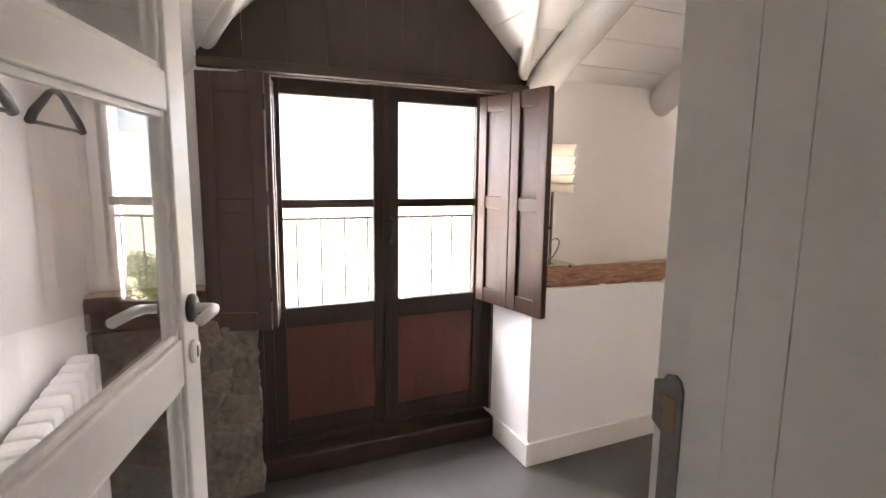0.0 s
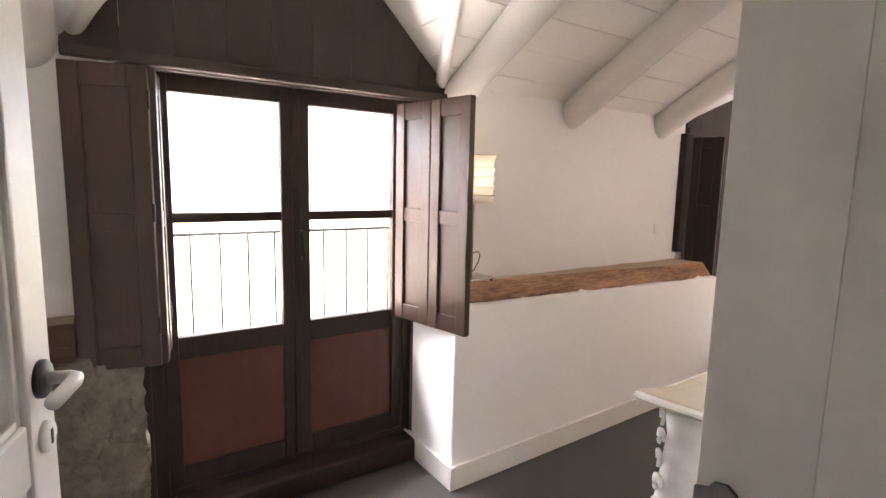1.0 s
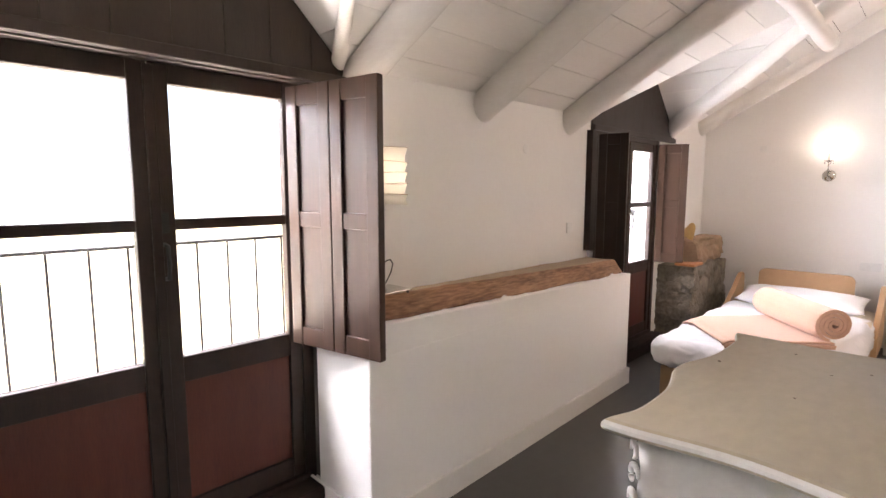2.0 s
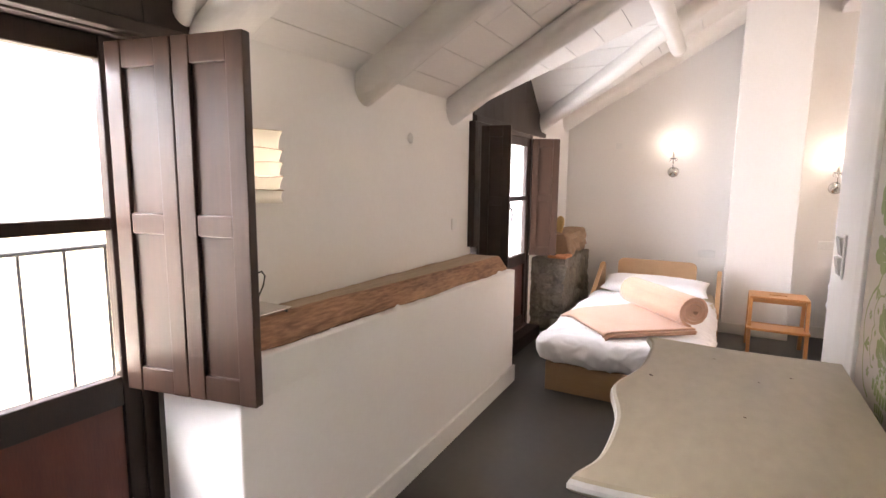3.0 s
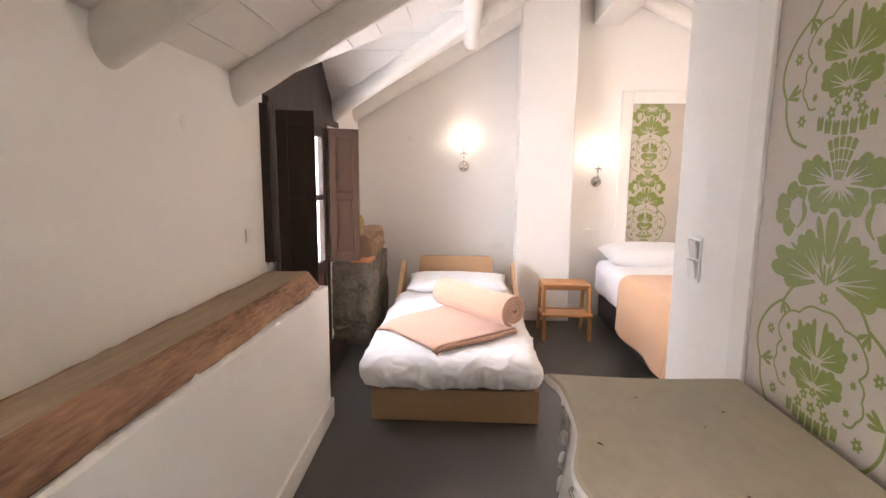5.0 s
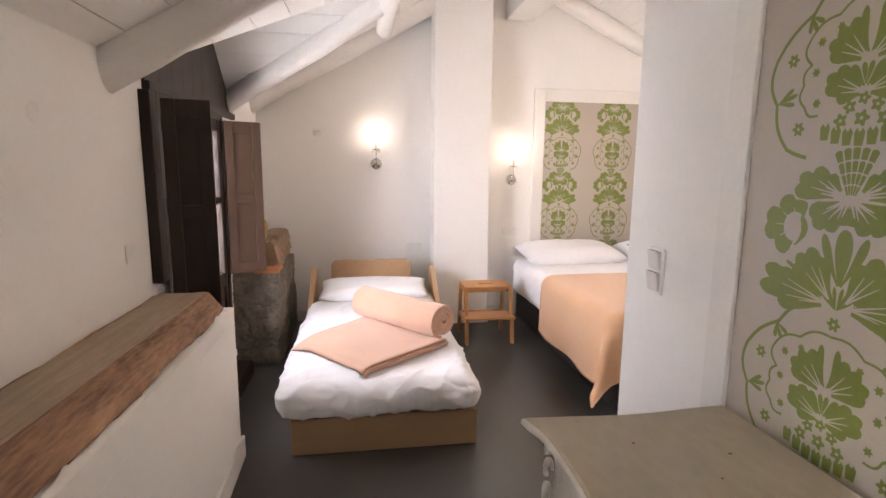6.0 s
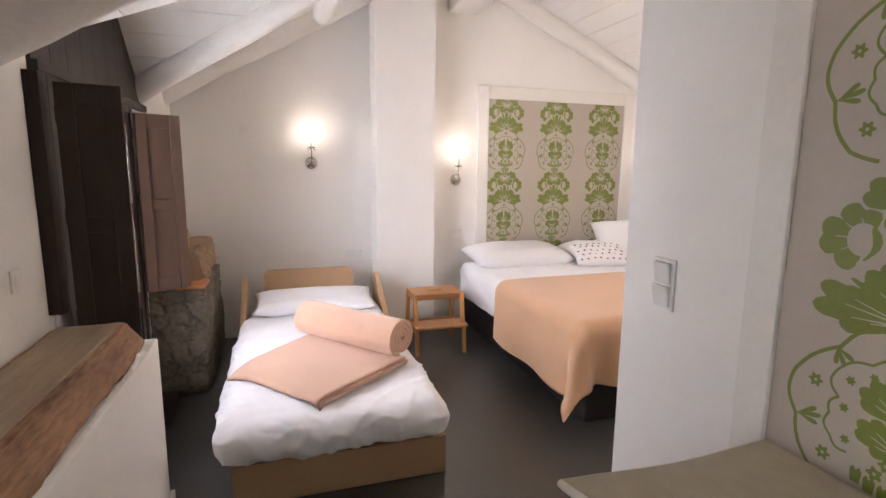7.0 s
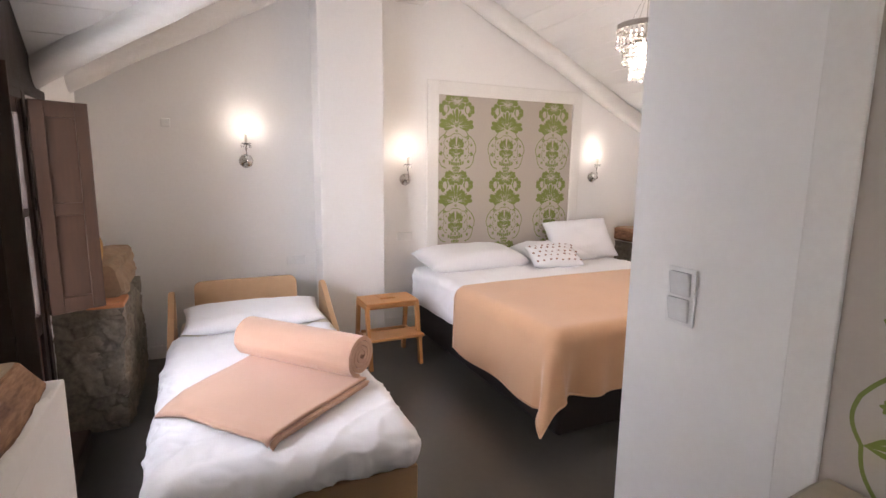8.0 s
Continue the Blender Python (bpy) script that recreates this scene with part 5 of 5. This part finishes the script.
def motif():
    """One repeat of the damask: a fan of leaves over a scalloped medallion, 0.4 wide and 0.675 high, in x and y."""
    bm = bmesh.new()

    def put(pts):
        z = len(bm.faces) * 1.5e-6
        return bm.faces.new([bm.verts.new((x, y, z)) for x, y in pts])

    def vein(x0, y0, x1, y1, w):
        """A thin unprinted line that narrows to its end."""
        l = math.hypot(x1 - x0, y1 - y0) or 1
        nx, ny = -(y1 - y0) / l * w / 2, (x1 - x0) / l * w / 2
        for g in (1, -1):
            pts = [(g * (x0 + nx), y0 + ny), (g * (x0 - nx), y0 - ny), (g * (x1 - nx * 0.3), y1 - ny * 0.3), (g * (x1 + nx * 0.3), y1 + ny * 0.3)]
            put(pts[::g]).material_index = 1

    def band(pts, w):
        for (x0, y0), (x1, y1) in zip(pts, pts[1:]):
            dx, dy = x1 - x0, y1 - y0
            l = math.hypot(dx, dy) or 1
            nx, ny = -dy / l * w / 2, dx / l * w / 2
            ex, ey = dx / l * w * 0.2, dy / l * w * 0.2
            put([(x0 + nx - ex, y0 + ny - ey), (x0 - nx - ex, y0 - ny - ey), (x1 - nx + ex, y1 - ny + ey), (x1 + nx + ex, y1 + ny + ey)])
    def fan_cells(x0, y0, radii, spread, cols, fill=0.80):
        for j, (r0, r1) in enumerate(zip(radii, radii[1:])):
            for i in range(cols):
                a0 = radians(-spread + 2 * spread * (i + (1 - fill) / 2) / cols)
                a1 = radians(-spread + 2 * spread * (i + 1 - (1 - fill) / 2) / cols)
                q0, q1 = r0 + (r1 - r0) * 0.1, r1 - (r1 - r0) * 0.1
                put([(x0 + q0 * math.sin(a0), y0 + q0 * math.cos(a0)), (x0 + q1 * math.sin(a0), y0 + q1 * math.cos(a0)), (x0 + (q1 + 0.003) * math.sin((a0 + a1) / 2), y0 + (q1 + 0.003) * math.cos((a0 + a1) / 2)), (x0 + q1 * math.sin(a1), y0 + q1 * math.cos(a1)), (x0 + q0 * math.sin(a1), y0 + q0 * math.cos(a1))])

    def finger(bx, by, tx, ty, w, bend=0.0, neck=0.22, notch=0.07, n=22):
        """A petal, thin at its base and broad and round near its tip, drawn on both sides of the middle line."""
        dx, dy = tx - bx, ty - by
        l = math.hypot(dx, dy)
        ux, uy = dx / l, dy / l
        left, right = [], []
        for i in range(n + 1):
            t = i / n
            grow = t / 0.72 if t < 0.72 else 1.0
            r = neck + (1 - neck) * grow * grow * (3 - 2 * grow)
            if t > 0.72:
                r *= math.sqrt(max(0.0, 1 - ((t - 0.72) / 0.28) ** 2))
            r *= 1 - notch * math.sin(t * 15) ** 2 * (0.35 < t < 0.97)
            b2 = bend * math.sin(math.pi * t) * l
            cx, cy = bx + dx * t - uy * b2, by + dy * t + ux * b2
            left.append((cx - uy * r * w / 2, cy + ux * r * w / 2))
            right.append((cx + uy * r * w / 2, cy - ux * r * w / 2))
        pts = left + right[::-1]
        put(pts)
        put([(-x, y) for x, y in pts][::-1])

    def palm(bx, by, tips, w, neck=0.42):
        """Lobes that spread from one foot and leave thin veins between them."""
        for tx, ty in tips:
            sx, sy = bx + (tx - bx) * 0.14, by + (ty - by) * 0.14
            finger(sx, sy, tx, ty, w * 1.10, 0.0, neck + 0.15, 0.08)
        for (ax, ay), (cx, cy) in zip(tips, tips[1:]):
            mx, my = (ax + cx) / 2, (ay + cy) / 2
            vein(bx, by, bx + (mx - bx) * 0.66, by + (my - by) * 0.66, 0.0048)

    def blossom(x, y, r, petals=6):
        n = petals * 6
        for g in ((1, -1) if x else (1,)):
            put([(g * (x + r * (0.80 + 0.20 * math.cos(petals * q * math.tau / n)) * math.cos(q * math.tau / n)), y + r * (0.80 + 0.20 * math.cos(petals * q * math.tau / n)) * math.sin(q * math.tau / n)) for q in range(n)][::g])
            if r > 0.012:
                put([(g * (x + r * 0.22 * math.cos(q * math.tau / 8)), y + r * 0.22 * math.sin(q * math.tau / 8)) for q in range(8)][::g]).material_index = 1

    def line(nodes, bulges, w):
        """A printed line on both sides of the middle, through nodes, each stretch bowed outward."""
        for g in (1, -1):
            pts = []
            for (x0, y0), (x1, y1), h in zip(nodes, nodes[1:], bulges):
                l = math.hypot(x1 - x0, y1 - y0)
                nx, ny = -(y1 - y0) / l, (x1 - x0) / l
                for q in range(9):
                    t = q / 8
                    e = h * math.sin(math.pi * t)
                    pts.append((g * (x0 + (x1 - x0) * t + nx * e), y0 + (y1 - y0) * t + ny * e))
            band(pts, w)

    # the cup and straps over the foot
    put([(0.0265 * math.sin(q * math.tau / 28) * (0.30 + 0.70 * ((1 - math.cos(q * math.tau / 28)) / 2) ** 0.9), 0.106 - 0.059 * math.cos(q * math.tau / 28)) for q in range(28)])
    finger(0.003, 0.046, 0.050, 0.152, 0.021, -0.03, 0.25, 0.0)
    for tx, ty in ((0.010, 0.044), (0.024, 0.036), (0.036, 0.024)):
        finger(0.002, -0.004, tx, ty, 0.009, 0.0, 0.4, 0.0)
    # spreading leaves at the foot
    palm(0.026, 0.004, ((0.104, -0.004), (0.152, -0.020), (0.212, 0.008), (0.200, 0.054), (0.158, 0.050)), 0.041, 0.30)
    palm(0.020, 0.014, ((0.120, 0.070), (0.112, 0.098), (0.082, 0.117), (0.052, 0.100)), 0.037, 0.30)
    finger(0.100, 0.042, 0.139, 0.078, 0.010, 0.1, 0.4, 0.0)
    # curled leaves beside the flower
    palm(0.118, 0.160, ((0.122, 0.220), (0.166, 0.226), (0.212, 0.182), (0.214, 0.138), (0.170, 0.098)), 0.044, 0.30)
    put([(0.128 + 0.030 * math.cos(q * math.tau / 16), 0.158 + 0.034 * math.sin(q * math.tau / 16)) for q in range(16)]).material_index = 1
    put([(-0.128 - 0.030 * math.cos(q * math.tau / 16), 0.158 + 0.034 * math.sin(q * math.tau / 16)) for q in range(16)][::-1]).material_index = 1
    finger(0.122, 0.116, 0.110, 0.186, 0.020, 0.22, 0.3, 0.12)
    # the flower on top
    palm(0.022, 0.234, ((0.140, 0.242), (0.130, 0.272), (0.092, 0.287), (0.058, 0.272)), 0.036, 0.30)
    palm(0.010, 0.222, ((0.094, 0.190), (0.080, 0.164), (0.046, 0.158), (0.014, 0.172)), 0.038, 0.30)
    for tx, ty in ((0.060, 0.250), (0.070, 0.236), (0.066, 0.220), (0.052, 0.204), (0.034, 0.194), (0.014, 0.190)):
        vein(0.0, 0.228, tx, ty, 0.0085)
    # the cone of scales, its rim and berries
    fan_cells(0, 0.212, (0.022, 0.044, 0.068, 0.093, 0.120), 25, 5, 0.80)
    for q in range(-3, 4):
        x, y = 0.0265 * q, 0.350 + 0.0016 * q * q
        put([(x - 0.009, y - 0.016), (x + 0.009, y - 0.016), (x + 0.0118, y + 0.010), (x + 0.006, y + 0.019), (x, y + 0.011), (x - 0.006, y + 0.019), (x - 0.0118, y + 0.010)])
    for x, y, r in ((0.0, 0.388, 0.0175), (0.046, 0.386, 0.0165), (0.029, 0.412, 0.0150), (0.0, 0.427, 0.0140)):
        blossom(x, y, r, 5)
    # the medallion, hung over the fan below
    line([(0.036, -0.003), (0.140, -0.070), (0.230, -0.153), (0.217, -0.254), (0.175, -0.358), (0.120, -0.377)], (0.018, 0.010, 0.016, 0.012, 0.002), 0.0085)
    line([(0.0, -0.064), (0.076, -0.088), (0.138, -0.118), (0.131, -0.178), (0.146, -0.220), (0.138, -0.268), (0.102, -0.288)], (0.012, 0.010, 0.016, 0.010, 0.012, 0.010), 0.0055)
    for x, y, r in ((0.182, -0.160, 0.0165), (0.148, -0.314, 0.0170), (0.0, -0.036, 0.0165), (0.118, -0.196, 0.0105), (0.112, -0.134, 0.0105), (0.108, -0.262, 0.0105), (0.070, -0.112, 0.0095)):
        blossom(x, y, r)
    for x, y, tips in ((0.212, -0.252, ((0.160, -0.236), (0.172, -0.222), (0.166, -0.258))), (0.145, -0.074, ((0.128, -0.108), (0.112, -0.092), (0.146, -0.110)))):
        for tx, ty in tips:
            finger(x, y, tx, ty, 0.011, 0.0, 0.3, 0.0)
    # two open flowers, one over the other, inside the medallion
    palm(0.004, -0.186, ((0.090, -0.166), (0.094, -0.142), (0.074, -0.118), (0.044, -0.104)), 0.030, 0.32)
    finger(0.003, -0.176, 0.020, -0.086, 0.0175, -0.06)
    palm(0.004, -0.250, ((0.062, -0.258), (0.092, -0.234), (0.090, -0.210), (0.064, -0.196)), 0.029, 0.32)
    finger(0.003, -0.240, 0.034, -0.196, 0.0180)
    finger(0.001, -0.236, 0.009, -0.194, 0.0120)
    return bm


def motif_mesh(crop=None):
    """The printed repeat as mesh data; crop cuts off what lies above that height."""
    bm = motif()
    bm.normal_update()
    for f in bm.faces:
        if f.normal.z < 0:
            f.normal_flip()
    if crop:
        bmesh.ops.bisect_plane(bm, geom=bm.verts[:] + bm.edges[:] + bm.faces[:], plane_co=(0, crop, 0), plane_no=(0, 1, 0), clear_outer=True)
    me = bpy.data.meshes.new("motif")
    bm.to_mesh(me)
    bm.free()
    me.materials.append(GREEN)
    me.materials.append(PAPER)
    return me


MOTIF, MOTIF_FAR_TOP, MOTIF_NEAR_TOP = motif_mesh(), motif_mesh(0.275), motif_mesh(0.370)


def printed(panel, m, data=MOTIF):
    ob = new("printed_motif", data)
    ob.parent = panel
    ob.matrix_basis = m
    return ob


PF = thing("headboard_panel", (FAR, -0.732, 1.2), "beige papered panel with green damask print behind the bed", "wall panel")
part("paper", boxes(((-0.004, -0.748, -0.90), (0.0, 0.748, 0.915))), PAPER, PF, "beige wallpaper")
for nm, lo, hi in (("frame", (-0.018, 0.748, -0.90), (0, 0.86, 1.035)), ("frame", (-0.018, -0.86, -0.90), (0, -0.748, 1.035)), ("frame", (-0.017, -0.748, 0.915), (0, 0.748, 1.035))):
    part(nm, boxes((lo, hi), bevel=0.005), PAINT, PF, "white painted moulding")
EASTWARD = Matrix(((0, 0, -1, 0), (-1, 0, 0, 0), (0, 1, 0, 0), (0, 0, 0, 1)))
for y in (-0.168, -0.706, -1.250):
    for z, data in ((1.838, MOTIF_FAR_TOP), (1.153, MOTIF), (0.468, MOTIF)):
        printed(PF, Matrix.Translation((-0.0045, y + 0.732, z - 1.2)) @ EASTWARD @ Matrix.Diagonal((0.85, 0.993, 1.0, 1.0)), data)

PN = thing("wall_panel", (1.95, PART, 1.2), "beige papered panel with large green damask over the dresser", "wall panel")
part("paper", boxes(((-0.60, 0.0, -0.9), (0.665, 0.004, 1.05))), PAPER, PN, "beige wallpaper")
part("frame", boxes(((0.665, 0.0, -0.9), (0.755, 0.016, 1.15)), bevel=0.004), PAINT, PN, "white painted moulding")
part("frame", boxes(((-0.60, 0.0, 1.05), (0.665, 0.0155, 1.15)), bevel=0.004), PAINT, PN, "white painted moulding")
NORTHWARD = Matrix(((-1, 0, 0, 0), (0, 0, 1, 0), (0, 1, 0, 0), (0, 0, 0, 1)))
for x in (2.331, 1.755):
    for z, data in ((1.876, MOTIF_NEAR_TOP), (1.186, MOTIF), (0.496, MOTIF)):
        printed(PN, Matrix.Translation((x - 1.95, 0.0045, z - 1.2)) @ NORTHWARD, data)

# ---- switches and sockets ----


def plate_on(name, label, m, w, h, rockers):
    s = thing(name, (0, 0, 0), label, "switch" if rockers else "socket")
    s.matrix_basis = m
    part("plate", boxes(((-w / 2, -h / 2, 0), (w / 2, h / 2, 0.008)), bevel=0.004), WHITEPLASTIC, s)
    for k in range(rockers):
        z = (k - (rockers - 1) / 2) * 0.072
        rk = bmesh.new()
        box(rk, (-0.032, z - 0.033, 0.007), (0.032, z + 0.033, 0.017), 0.004)
        for v in rk.verts:
            if v.co.z > 0.01:
                v.co.z += 0.006 * (v.co.y - z) / 0.033 + 0.003 * (1 - (v.co.x / 0.032) ** 2)
        part("rocker", rk, ROCKER, s, "glossy rocker key")
    if not rockers:
        b = bmesh.new()
        lathe(b, [(0.02, 0.0075), (0.02, 0.0088), (0.017, 0.0092)], (0, 0, 0), 18)
        part("insert", b, WHITEPLASTIC, s)
    return s


NW = Matrix(((-1, 0, 0, 0), (0, 0, 1, 0), (0, 1, 0, 0), (0, 0, 0, 1)))
SW = Matrix(((1, 0, 0, 0), (0, 0, -1, 0), (0, 1, 0, 0), (0, 0, 0, 1)))
plate_on("light_switch", "white double light switch on the partition wall", Matrix.Translation((2.999, PART, 1.132)) @ NW, 0.092, 0.160, 2)
plate_on("wall_socket", "small white socket on the plastered wall", Matrix.Translation((3.654, NORTH, 1.11)) @ SW, 0.07, 0.075, 0)
CP = thing("cover_plate", (3.13, NORTH, 1.618), "small round white cover plate on the plastered wall", "cover plate")
CP.matrix_basis = Matrix.Translation((3.13, NORTH, 1.618)) @ SW
b = bmesh.new()
lathe(b, [(0.030, 0.0), (0.030, 0.0010), (0.026, 0.0020)], (0, 0, 0), 24)
part("disc", b, WHITEPLASTIC, CP, "", True)
EW = Matrix(((0, 0, -1, 0), (-1, 0, 0, 0), (0, 1, 0, 0), (0, 0, 0, 1)))
plate_on("wall_socket", "white double socket low on the gable wall", Matrix.Translation((FAR, 1.30, 0.70)) @ EW, 0.15, 0.075, 0)
plate_on("wall_socket", "white double socket beside the double bed", Matrix.Translation((FAR, 0.342, 0.85)) @ EW, 0.15, 0.075, 0)
plate_on("wall_socket", "small white cover plate high on the gable wall", Matrix.Translation((FAR, 2.187, 1.768)) @ EW, 0.06, 0.06, 0)
